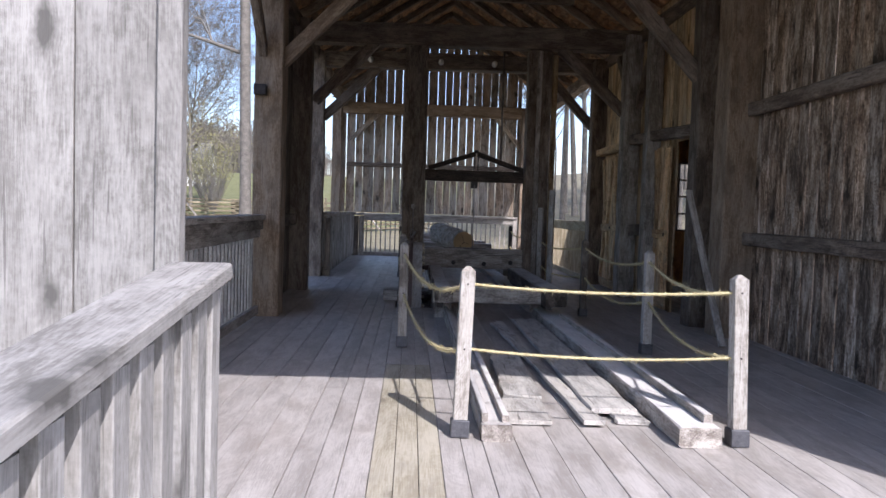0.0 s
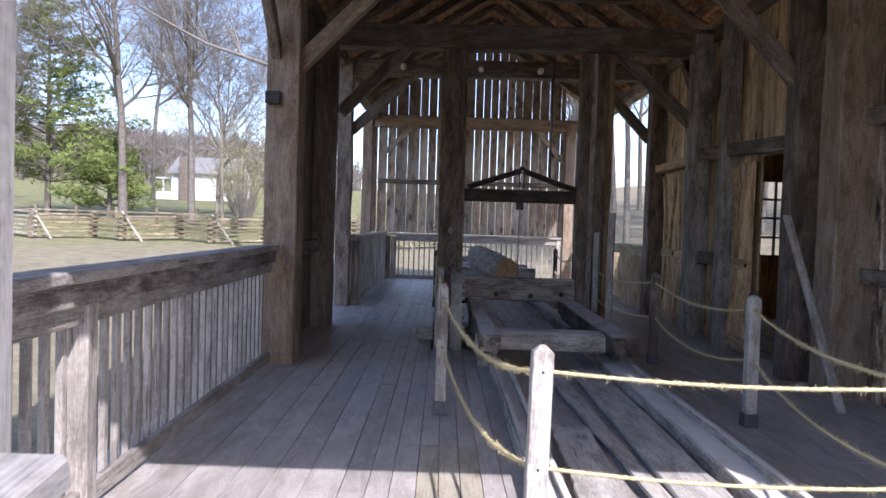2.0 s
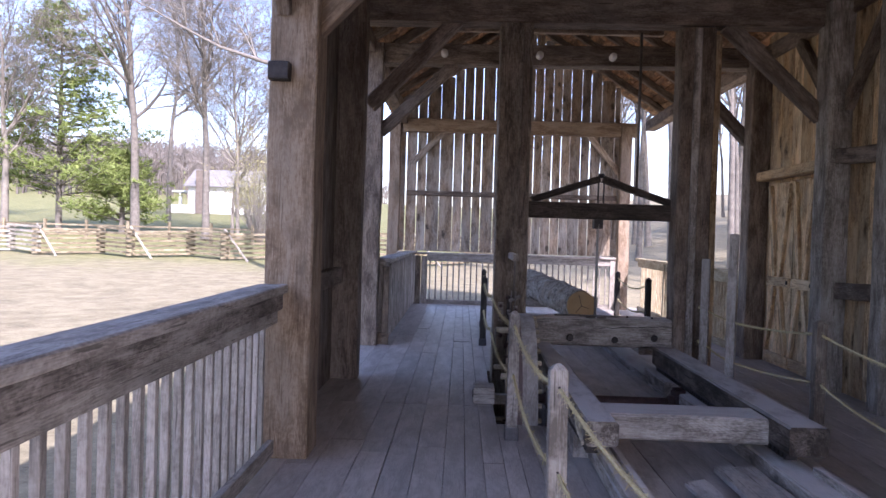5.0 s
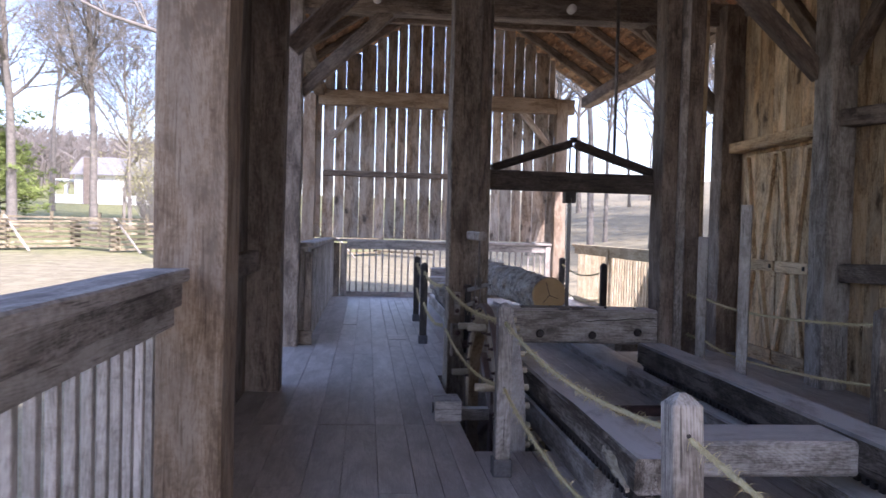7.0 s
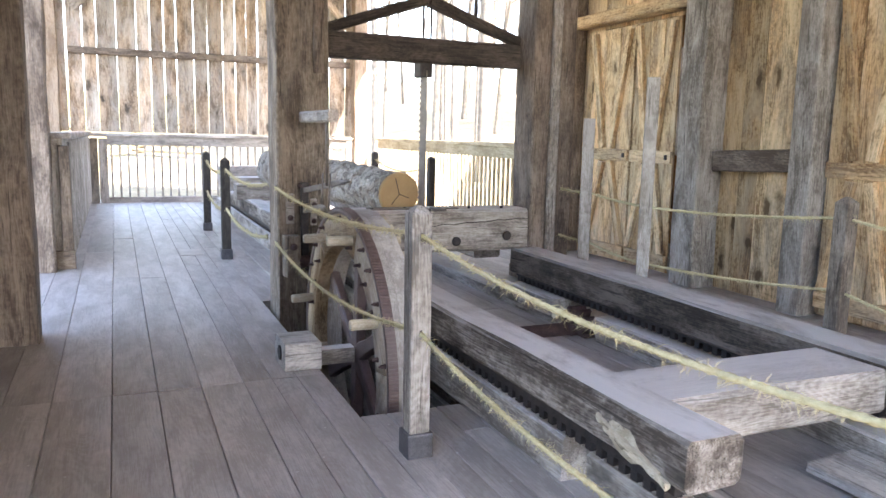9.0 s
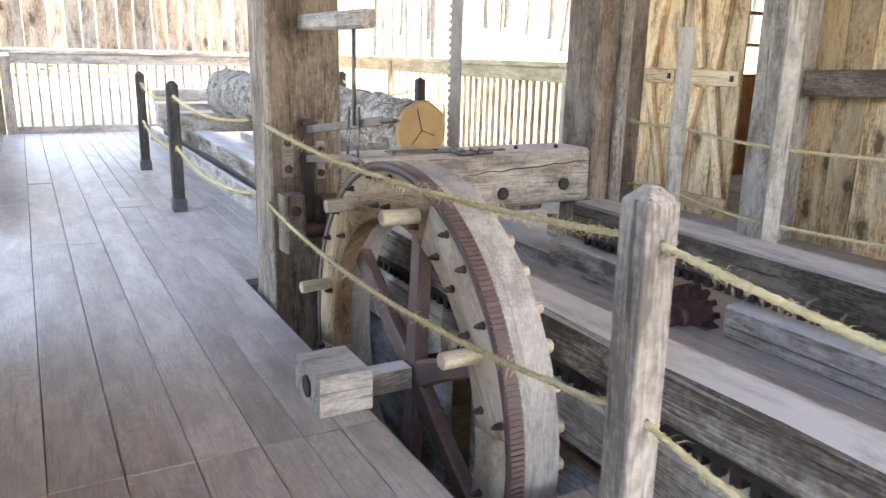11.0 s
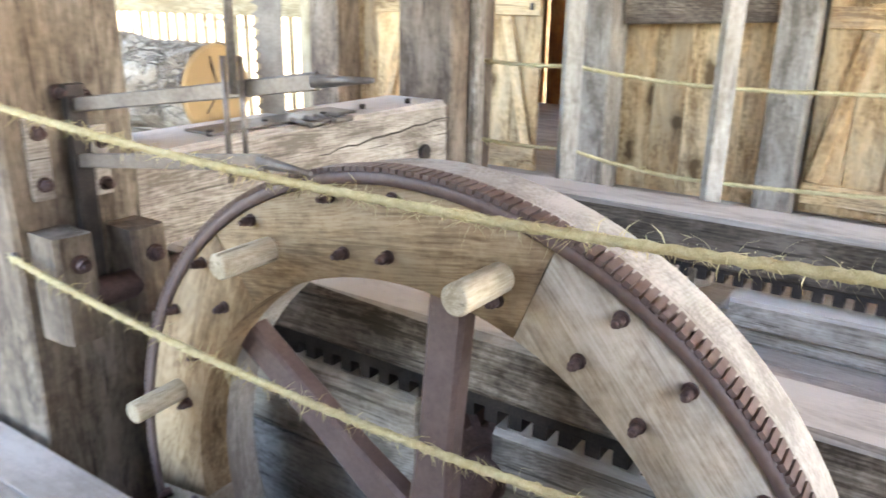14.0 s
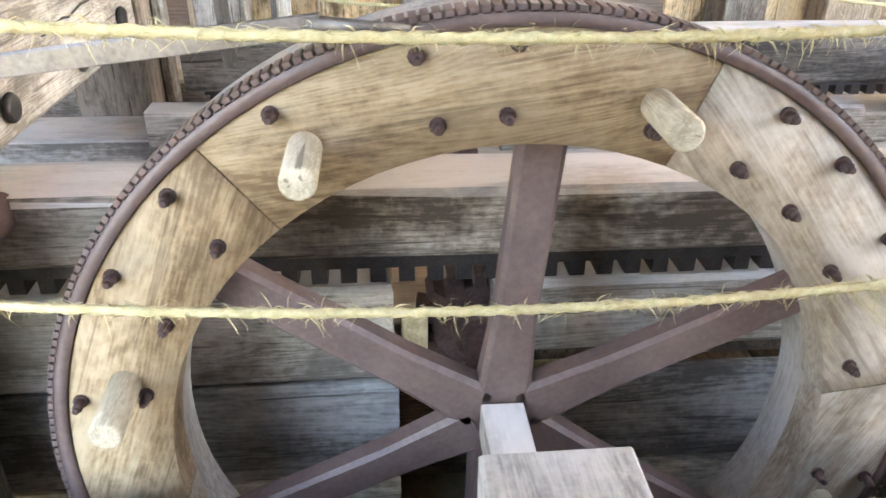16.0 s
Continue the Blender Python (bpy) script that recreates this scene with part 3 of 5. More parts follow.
post(3.42, 11.86, 0.26, 0.28, 4.1, M_SILVER, label="worn timber post with a silvery foot")
post(3.42, 13.95, 0.26, 0.28, 4.1)
post(3.05, 20.45, 0.24, 0.24, 4.0, M_BROWN)
for y, h in ((8.9, 0.28), (11.99, 0.33), (14.12, 0.27)):
    beam("tie_beam", (-1.9, y, 3.98), (3.6, y, 4.03), 0.26, h, M_BEAM, frame_timbers)
beam("girt", (-1.85, 20.45, 3.94), (3.3, 20.45, 3.94), 0.2, 0.3, M_BROWN, frame_timbers)
beam("girt", (-1.75, 20.56, 2.45), (2.9, 20.56, 2.45), 0.07, 0.11, M_BEAM, frame_timbers)
beam("brace", (-1.66, 20.5, 3.1), (-0.95, 20.5, 3.8), 0.07, 0.12, M_GABLE, frame_timbers)
beam("brace", (2.95, 20.5, 3.0), (2.25, 20.5, 3.8), 0.07, 0.12, M_GABLE, frame_timbers)
for x in (-1.85, 3.62):
    beam("wall_plate", (x, 2.7, 4.08), (x, 20.6, 4.08), 0.22, 0.22, M_BEAM, frame_timbers, jit=0.015)
for z in (2.46, 1.08):
    beam("girt", (3.61, 2.75, z), (3.61, 7.97, z), 0.1, 0.14, M_BEAM, frame_timbers)
beam("girt", (-1.78, 9.08, 1.08), (-1.78, 11.55, 1.08), 0.09, 0.17, M_BEAM, frame_timbers)
beam("girt", (3.44, 11.7, 2.47), (3.44, 9.0, 2.36), 0.14, 0.15, M_BEAM, frame_timbers, jit=0.014)
beam("girt", (3.45, 12.02, 2.42), (3.45, 13.82, 2.42), 0.16, 0.12, M_BOARD, frame_timbers)
beam("girt", (3.46, 10.86, 1.1), (3.46, 11.7, 1.07), 0.09, 0.17, M_BEAM, frame_timbers)
for y, x0, x1 in ((8.9, -1.55, -0.6), (11.99, -1.55, -0.6), (14.12, -1.66, -0.66)):
    beam("brace", (x0, y, 2.92), (x1, y, 3.88), 0.13, 0.16, M_BROWN if y < 9 else M_BEAM, frame_timbers)
for y, x0, x1 in ((8.9, 3.4, 2.5), (11.99, 3.35, 2.3), (14.12, 3.35, 2.45)):
    beam("brace", (x0, y, 2.92), (x1, y, 3.88), 0.13, 0.16, M_BEAM, frame_timbers)
for y0, y1 in ((8.75, 7.9), (11.75, 10.9), (12.0, 12.9)):
    beam("brace", (3.5, y0, 3.0), (3.5, y1, 3.95), 0.1, 0.14, M_BEAM, frame_timbers)
beam("brace", (-1.72, 8.75, 3.0), (-1.72, 7.85, 3.95), 0.1, 0.14, M_BEAM, frame_timbers)
beam("brace", (-1.74, 9.05, 3.0), (-1.74, 9.9, 3.95), 0.1, 0.14, M_BEAM, frame_timbers)
for y in (10.4, 13.1, 16.2, 18.3):
    beam("collar_beam", (-0.9, y, 4.95), (2.7, y, 4.95), 0.12, 0.14, M_BEAM, frame_timbers)
part("bracket", box(-0.07, 0.07, -0.05, 0.05, -0.06, 0.06, 0.01), M_DARKIRON, frame_timbers, Matrix.Translation((-1.73, 8.69, 2.58)))

# roof: rafters, laths and the undersides of split shingles
ceiling = bmesh.new()


def slope_box(bm, side, u0, u1, y0, y1, z0, z1):
    """A flat box on one roof slope: u runs from the ridge down, z is the height over the slope."""
    vs = []
    for u in (u0, u1):
        for y in (y0, y1):
            for z in (z0, z1):
                x = RIDGE_X + side * u
                vs.append(bm.verts.new((x, y, roof_z(x) + z)))
    for f in ((0, 1, 3, 2), (4, 6, 7, 5), (0, 4, 5, 1), (2, 3, 7, 6), (0, 2, 6, 4), (1, 5, 7, 3)):
        bm.faces.new([vs[i] for i in f])


for side in (-1, 1):
    for k in range(14):
        u = 0.02 + 0.215 * k
        slope_box(ceiling, side, u, u + 0.09, 2.2, 21.1, 0.0, 0.022)
        y = 2.15 + RNG.uniform(0, 0.1)
        while y < 21.1:
            w = RNG.uniform(0.09, 0.17)
            d = RNG.uniform(-0.02, 0.05)
            slope_box(ceiling, side, u - 0.06, u + 0.26 + d, y, y + w - 0.004, 0.026 + RNG.uniform(0, 0.006), 0.044)
            y += w
bmesh.ops.recalc_face_normals(ceiling, faces=ceiling.faces)
tagged(part("ceiling", ceiling, M_ROOF), "undersides of split brown shingles on laths", "ceiling", kind="structure")
roof = bmesh.new()
for side in (-1, 1):
    slope_box(roof, side, -0.02, 3.1, 2.0, 21.3, 0.055, 0.09)
bmesh.ops.recalc_face_normals(roof, faces=roof.faces)
tagged(part("roof", roof, M_SHINGLE), "shingled gable roof", "roof", kind="structure")
rafters = structure("rafters", "brown pole rafters under the roof", "rafters")
for k in range(17):
    y = 2.9 + 1.08 * k
    for side in (-1, 1):
        xe = RIDGE_X + side * 2.95
        beam("rafter", (RIDGE_X, y, RIDGE_Z - 0.07), (xe, y, roof_z(xe) - 0.07), 0.1, 0.13, M_BEAM, rafters, jit=0.01)


# doors
def braced_leaf(name, y0, y1, x, z0, z1, label, boards=3):
    d = structure(name, label, "door")
    w = (y1 - y0) / boards
    for k in range(boards):
        piece("board", (x, y0 + w * (k + 0.5), z0), (x, y0 + w * (k + 0.5), z1), w - 0.008, 0.024, M_BOARD, d, up=(1, 0, 0))
    zm = z0 + (z1 - z0) * 0.46
    xo = x - 0.026
    for z in (z0 + 0.1, zm):
        beam("batten", (xo, y0 + 0.01, z), (xo, y1 - 0.01, z), 0.026, 0.11, M_BOARD, d, jit=0.002, ch=0.003)
    m = (y0 + y1) / 2
    for za, zb in ((z1 - 0.03, zm + 0.07), (z0 + 0.17, zm - 0.07)):
        for s in (-1, 1):
            beam("brace", (xo - 0.01, m + s * ((y1 - y0) / 2 - 0.06), za), (xo - 0.01, m + s * 0.07, zb), 0.07, 0.045, M_BOARD, d, up=(1, 0, 0), jit=0.002, ch=0.003)
    part("latch", box(-0.01, 0.01, -0.012, 0.012, -0.022, 0.022, 0.003), M_DARKIRON, d, Matrix.Translation((xo - 0.02, y0 + 0.06, zm)))
    return d


braced_leaf("door_1", 12.9, 13.6, 3.5, 0.02, 2.31, "weathered braced plank barn door, closed")
braced_leaf("door_2", 12.27, 12.88, 3.5, 0.02, 2.31, "weathered braced plank barn door, closed")
braced_leaf("door_3", 10.05, 10.63, 3.48, 0.03, 2.25, "weathered braced plank door leaf standing open beside the doorway")


# railings
def railing(name, p0, p1, top0, top1, material, label, posts=(), step=0.126, cap=(0.17, 0.05), picket=(0.033, 0.033), low=0.085, fascia=False):
    """A rail with a cap, a top rail, a foot rail and balusters; p0, p1 on plan."""
    r = structure(name, label, "railing")
    a, c = Vector((*p0, 0)), Vector((*p1, 0))
    n = int((c - a).length / step)
    side = Vector((-(c - a).y, (c - a).x, 0)).normalized()
    z0, z1 = Vector((0, 0, top0)), Vector((0, 0, top1))
    drop = Vector((0, 0, cap[1] + 0.071))
    beam("cap_rail", a + z0 - Vector((0, 0, cap[1] / 2)), c + z1 - Vector((0, 0, cap[1] / 2)), cap[0], cap[1], material, r, jit=0.003, ch=0.008)
    if fascia:
        face, lower = Vector((0, 0, cap[1] + 0.057)), Vector((0, 0, cap[1] + 0.16))
        beam("fascia_board", a + z0 - face - side * 0.045, c + z1 - face - side * 0.045, 0.04, 0.11, M_FASCIA, r, jit=0.003, ch=0.006)
        beam("top_rail", a + z0 - lower, c + z1 - lower, 0.06, 0.09, material, r, jit=0.002, ch=0.004)
    else:
        beam("top_rail", a + z0 - drop, c + z1 - drop, 0.06, 0.14, material, r, jit=0.002, ch=0.004)
    f0, f1 = top0 - 1.12 + low, top1 - 1.12 + low
    beam("foot_rail", a + Vector((0, 0, f0 - 0.06)), c + Vector((0, 0, f1 - 0.06)), 0.045, 0.1, material, r, jit=0.002, ch=0.004)
    for k in range(n):
        t = (k + 0.5) / n
        q = a.lerp(c, t) + side * 0.052
        ta, tb = top0 + (top1 - top0) * t - 0.075, f0 + (f1 - f0) * t - 0.1
        piece("baluster", (q.x, q.y, tb), (q.x, q.y, ta), picket[0], picket[1], material, r, up=(side.x, side.y, 0))
    for t in posts:
        q = a.lerp(c, t)
        zt = top0 + (top1 - top0) * t
        beam("rail_post", (q.x, q.y, zt - 1.3), (q.x, q.y, zt - 0.052), 0.1, 0.1, material, r, up=(0, 1, 0), jit=0.002, ch=0.005)
    return r


railing("railing_left", (-1.74, 2.72), (-1.74, 8.72), 1.17, 1.17, M_RAIL, "weathered wooden railing with square balusters", (0.01, 0.37), step=0.143, picket=(0.04, 0.036), cap=(0.2, 0.055), fascia=True)
far_rail = railing("railing_left_far", (-1.58, 14.18), (-1.58, 20.3), 1.18, 1.16, M_RAIL, "dark wooden railing along the open side", (0.012,), cap=(0.24, 0.05))
for x, w in ((-1.705, 0.05), (-1.525, 0.085)):
    beam("rail_post", (x, 14.15, 0.0), (x, 14.15, 1.07), w, 0.09, M_SAWPOST, far_rail, up=(0, 1, 0), jit=0.002, ch=0.005)
beam("foot_rail", (-1.73, 14.1, 0.08), (-1.47, 14.1, 0.08), 0.06, 0.16, M_SAWPOST, far_rail, jit=0.002, ch=0.004)
for k in range(24):
    piece("baluster", (-1.5, 14.45 + 0.245 * k, 0.06), (-1.5, 14.45 + 0.245 * k, 1.1), 0.1, 0.022, M_RAIL, far_rail, up=(1, 0, 0))
end_rail = railing("railing_far", (-1.24, 20.42), (2.9, 20.42), 1.14, 1.14, M_RAIL, "wooden railing under the gable boards", (0.985,))
beam("rail_post", (-1.3, 20.4, 0.0), (-1.3, 20.4, 1.05), 0.13, 0.1, M_RAIL, end_rail, up=(0, 1, 0), jit=0.002, ch=0.005)
beam("rail_post", (-1.52, 20.38, 0.0), (-1.52, 20.38, 1.06), 0.28, 0.12, M_SAWPOST, end_rail, up=(0, 1, 0), jit=0.003, ch=0.008, label="wide dark end post")
beam("cap_rail", (-1.92, 20.42, 1.115), (-1.24, 20.42, 1.115), 0.17, 0.05, M_RAIL, end_rail, jit=0.002, ch=0.006)
railing("railing_right_far", (3.4, 20.3), (3.4, 14.12), 1.15, 1.15, M_RAILSUN, "wooden railing along the open side, coloured as sunlit", (0.35, 0.99))
railing("railing_ramp", (-0.66, 2.43), (-0.66, -4.0), 1.10, 0.46, M_GREY, "sunlit weathered grey ramp railing", (0.008, 0.3), cap=(0.2, 0.055), step=0.15, picket=(0.09, 0.035))


# small iron pieces
def bolt_head(parent, at, axis, r=0.016, square=False, material=None):
    """A bolt head or nut on a washer; axis is the outward direction."""
    a, d = Vector(at), Vector(axis)
    bm = rod(r * 1.35, 0.006, 10)
    nut = rod(r, 0.022, 4 if square else 6, 0.003)
    bmesh.ops.translate(nut, verts=nut.verts, vec=(0.012, 0, 0))
    me = bpy.data.meshes.new("nut")
    nut.to_mesh(me)
    nut.free()
    bm.from_mesh(me)
    bpy.data.meshes.remove(me)
    tip = rod(r * 0.62, 0.012, 8, 0.002)
    bmesh.ops.translate(tip, verts=tip.verts, vec=(0.025, 0, 0))
    me = bpy.data.meshes.new("tip")
    tip.to_mesh(me)
    tip.free()
    bm.from_mesh(me)
    bpy.data.meshes.remove(me)
    return part("bolt", bm, material or M_IRON, parent, axis_pose(a, a + d * 0.004))


# ---- saw frame ----
saw = thing("sash_saw", 1.0, 11.99, 0, "dark timber saw gate with two posts and a toothed upright blade", "saw")
beam("post", (0.035, 11.985, -0.4), (0.035, 11.985, 3.82), 0.35, 0.31, M_SAWPOST, saw, up=(0, 1, 0), label="tall weathered brown post")
beam("post", (1.97, 11.985, -0.4), (1.97, 11.985, 3.82), 0.36, 0.29, M_BEAM, saw, up=(0, 1, 0), label="tall dark post")
beam("guide_strip", (0.14, 11.805, 1.62), (0.14, 11.805, 3.8), 0.07, 0.04, M_BEAM, saw, up=(0, 1, 0), jit=0.002)
beam("guide_strip", (2.24, 12.1, 0.0), (2.24, 12.1, 3.8), 0.08, 0.1, M_BOARD, saw, up=(0, 1, 0), jit=0.003)
beam("guide_strip", (1.955, 11.815, 0.0), (1.955, 11.815, 3.8), 0.075, 0.05, M_CARR, saw, up=(0, 1, 0), jit=0.002, label="pale wooden guide strip")
beam("cleat", (0.04, 11.83, 1.33), (0.04, 11.07, 1.33), 0.06, 0.07, M_CARR, saw, jit=0.002)
beam("sash_beam", (0.2, 12.12, 1.84), (1.85, 12.12, 1.84), 0.12, 0.18, M_DARKWOOD, saw)
for s in (-1, 1):
    beam("sash_strut", (1.03 + s * 0.76, 12.12, 1.95), (1.03 + s * 0.02, 12.12, 2.2), 0.1, 0.075, M_DARKWOOD, saw)
for s in (-0.03, 0.03):
    part("rod", rod(0.009, 0.36, 8), M_DARKIRON, saw, axis_pose((1.03 + s, 12.12, 1.88), (1.03 + s, 12.12, 2.24)))
part("cap_nut", rod(0.035, 0.05, 6, 0.006), M_DARKIRON, saw, axis_pose((1.03, 12.12, 2.21), (1.03, 12.12, 2.26)))
part("blade_clamp", box(-0.05, 0.05, -0.07, 0.07, -0.06, 0.06, 0.012), M_DARKIRON, saw, Matrix.Translation((1.01, 12.14, 1.71)))
blade = bmesh.new()
n_teeth, z_low, z_high = 30, 0.45, 1.7
outline = [(12.06, z_low)]
for k in range(n_teeth):
    z = z_low + (z_high - z_low) * k / n_teeth
    dz = (z_high - z_low) / n_teeth
    outline += [(12.175, z), (12.215, z + dz * 0.25), (12.18, z + dz * 0.6)]
outline += [(12.175, z_high), (12.06, z_high)]
fa = [blade.verts.new((-0.0025, y, z)) for y, z in outline]
fb = [blade.verts.new((0.0025, y, z)) for y, z in outline]
blade.faces.new(fa)
blade.faces.new(fb[::-1])
for k in range(len(fa)):
    blade.faces.new((fa[k], fb[k], fb[(k + 1) % len(fa)], fa[(k + 1) % len(fa)]))
bmesh.ops.recalc_face_normals(blade, faces=blade.faces)
part("blade", blade, M_STEEL, saw, Matrix.Translation((1.01, 0, 0)), "upright toothed steel saw blade")
part("drop_rod", rod(0.009, 0.4, 8), M_STEEL, saw, axis_pose((0.04, 11.22, 0.92), (0.04, 11.22, 1.32)))
part("hanger_rod", rod(0.016, 1.8, 8), M_STEEL, saw, axis_pose((1.42, 12.12, 2.02), (1.42, 12.12, 3.82)))
link = bmesh.new()
for s in (-0.022, 0.022):
    r_ = rod(0.006, 0.25, 8)
    me = bpy.data.meshes.new("r")
    r_.to_mesh(me)
    r_.free()
    me.transform(Matrix.Translation((0, s, 0)))
    link.from_mesh(me)
    bpy.data.meshes.remove(me)
part("link", link, M_STEEL, saw, axis_pose((0.026, 11.205, 0.775), (0.036, 11.215, 0.965), (0, 1, 0)))
part("link_hook", rod(0.007, 0.06, 8), M_STEEL, saw, axis_pose((0.026, 11.175, 0.775), (0.026, 11.235, 0.775)))
beam("lever", (0.03, 11.79, 0.85), (0.08, 11.03, 0.955), 0.014, 0.034, M_STEEL, saw, jit=0.002, ch=0.003, label="flat iron lever arm")
beam("lever", (0.03, 11.79, 0.715), (-0.022, 11.07, 0.81), 0.014, 0.034, M_STEEL, saw, jit=0.002, ch=0.003, label="flat iron lever arm")
for p, q in (((0.088, 10.9, 0.965), (0.079, 11.04, 0.954)), ((-0.03, 10.96, 0.806), (-0.0215, 11.08, 0.809))):
    part("pawl_tip", rod(0.005, 0.14, 8, r2=0.014), M_STEEL, saw, axis_pose(p, q))
beam("iron_upright", (0.035, 11.79, 0.3), (0.035, 11.79, 0.9), 0.05, 0.03, M_DARKIRON, saw, up=(0, 1, 0), jit=0.001, ch=0.004)
part("iron_plate", box(-0.027, 0.027, -0.009, 0.009, -0.1, 0.1, 0.004), M_CARR, saw, Matrix.Translation((-0.055, 11.82, 0.725)))
part("iron_plate", box(-0.022, 0.022, -0.009, 0.009, -0.09, 0.09, 0.004), M_CARR, saw, Matrix.Translation((0.105, 11.82, 0.7)))
for x, z in ((-0.055, 0.79), (-0.055, 0.665), (0.105, 0.75), (0.105, 0.64), (0.01, 0.88), (0.07, 0.87)):
    bolt_head(saw, (x, 11.808, z), (0, -1, 0), 0.014)
for x, z0, z1 in ((-0.058, 0.28, 0.555), (0.148, 0.3, 0.53)):
    cheek = beam("bearing_cheek", (x, 11.765, z0), (x, 11.765, z1), 0.1, 0.13, M_SAWPOST, saw, up=(0, 1, 0), jit=0.003, seg=2)
    bolt_head(cheek, (x, 11.695, z1 - 0.07), (0, -1, 0), 0.018)
part("shaft", rod(0.04, 0.36, 16, 0.004), M_IRON, saw, axis_pose((-0.02, 11.74, 0.38), (0.34, 11.74, 0.38)))

fender = thing("fender_beam", 1.05, 12.0, 0.38, "heavy weathered beam with bolt heads across the saw frame", "beam")
fender_timber = beam("timber", (0.23, 12.02, 0.535), (1.785, 12.02, 0.535), 0.33, 0.31, M_CARR, fender, ch=0.02, jit=0.008)
for x, z in ((1.18, 0.457), (1.6, 0.487), (0.7, 0.47)):
    part("bolt_head", rod(0.036, 0.02, 14, 0.006), M_DARKIRON, fender_timber, axis_pose((x, 11.852, z), (x, 11.836, z)))
part("iron_plate", box(-0.34, 0.34, -0.07, 0.07, -0.005, 0.005, 0.003), M_STEEL, fender, Matrix.Translation((0.88, 11.97, 0.697)))
for x in (0.9, 1.02):
    for dx in (-0.035, 0.035):
        part("staple", rod(0.009, 0.1, 8), M_STEEL, fender_timber, axis_pose((x + dx, 11.89, 0.708), (x + dx, 11.79, 0.7)))
    part("staple", rod(0.011, 0.092, 8), M_STEEL, fender_timber, axis_pose((x - 0.044, 11.792, 0.7), (x + 0.044, 11.792, 0.7)))
crack_bm = bmesh.new()
for k in range(16):
    xa, xb = 0.95 + 0.052 * k, 0.95 + 0.052 * (k + 1)
    za, zb = (0.575 + 0.045 * k / 16 + 0.012 * noise.noise(Vector((k * 0.6, 4, 1))), 0.575 + 0.045 * (k + 1) / 16 + 0.012 * noise.noise(Vector(((k + 1) * 0.6, 4, 1))))
    t = 0.0045 * (0.4 + 0.6 * math.sin(math.pi * (k + 0.5) / 16))
    crack_bm.faces.new([crack_bm.verts.new(v) for v in ((xa, 11.845, za - t), (xb, 11.845, zb - t), (xb, 11.845, zb + t), (xa, 11.845, za + t))])
part("drying_check", crack_bm, M_DARK, fender_timber, label="long dark drying check")
for k in range(5):
    part("nail", rod(0.012, 0.02, 8), M_DARKIRON, fender_timber, axis_pose((0.55 + 0.26 * k, 11.93 + 0.03 * (k % 2), 0.69), (0.55 + 0.26 * k, 11.93 + 0.03 * (k % 2), 0.706)))

# ---- carriage ----
carriage = thing("log_carriage", 1.05, 12, 0.2, "weathered grey timber log carriage frame with racks beneath", "log carriage")
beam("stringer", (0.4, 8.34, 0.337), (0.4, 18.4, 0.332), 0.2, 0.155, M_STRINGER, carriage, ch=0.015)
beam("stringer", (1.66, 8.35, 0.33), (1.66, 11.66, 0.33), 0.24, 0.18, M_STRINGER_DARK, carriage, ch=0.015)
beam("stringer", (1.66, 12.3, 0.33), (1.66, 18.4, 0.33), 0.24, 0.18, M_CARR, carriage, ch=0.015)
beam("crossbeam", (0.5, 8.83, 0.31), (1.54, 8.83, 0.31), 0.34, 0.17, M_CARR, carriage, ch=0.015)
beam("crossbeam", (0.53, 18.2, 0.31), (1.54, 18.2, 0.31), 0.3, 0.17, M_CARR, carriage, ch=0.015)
knot = bmesh.new()
bmesh.ops.create_icosphere(knot, subdivisions=3, radius=1.0)
for v in knot.verts:
    v.co = Vector((v.co.x * 0.016, v.co.y * 0.09, v.co.z * 0.042)) * (1 + 0.5 * noise.noise(v.co * 2.3))
part("split_knot", knot, M_PEG, carriage, pose(0.303, 8.62, 0.31, 12, 0, 0), "pale splintered knot")
for y0, z0, y1, z1, w in ((8.68, 0.33, 8.44, 0.272, 0.03), (8.6, 0.3, 8.4, 0.265, 0.022), (8.76, 0.345, 8.6, 0.3, 0.02)):
    beam("splinter", (0.296, y0, z0), (0.29, y1, z1), 0.016, w, M_PEG, carriage, jit=0.006, ch=0.004, seg=6, label="pale torn splinter")
for x, y1 in ((0.36, 18.0), (1.6, 11.6)):
    rack = bmesh.new()
    y = 8.45
    while y < y1:
        add_box(rack, x - 0.035, x + 0.035, y, y + 0.034, 0.19, 0.25)
        y += 0.062
    add_box(rack, x - 0.04, x + 0.04, 8.4, y1, 0.228, 0.258)
    part("rack", rack, M_DARKIRON, carriage)
for y, z in ((17.6, 0.5), (16.2, 0.5)):
    beam("bolster", (0.2, y, z), (1.75, y, z), 0.26, 0.19, M_CARR, carriage, ch=0.012)
beam("head_block", (0.25, 18.1, 0.62), (1.1, 18.1, 0.62), 0.24, 0.2, M_CARR, carriage, ch=0.012)
part("dog_bolt", rod(0.02, 0.03, 10), M_DARKIRON, carriage, axis_pose((0.29, 16.4, 0.33), (0.32, 16.4, 0.33)))

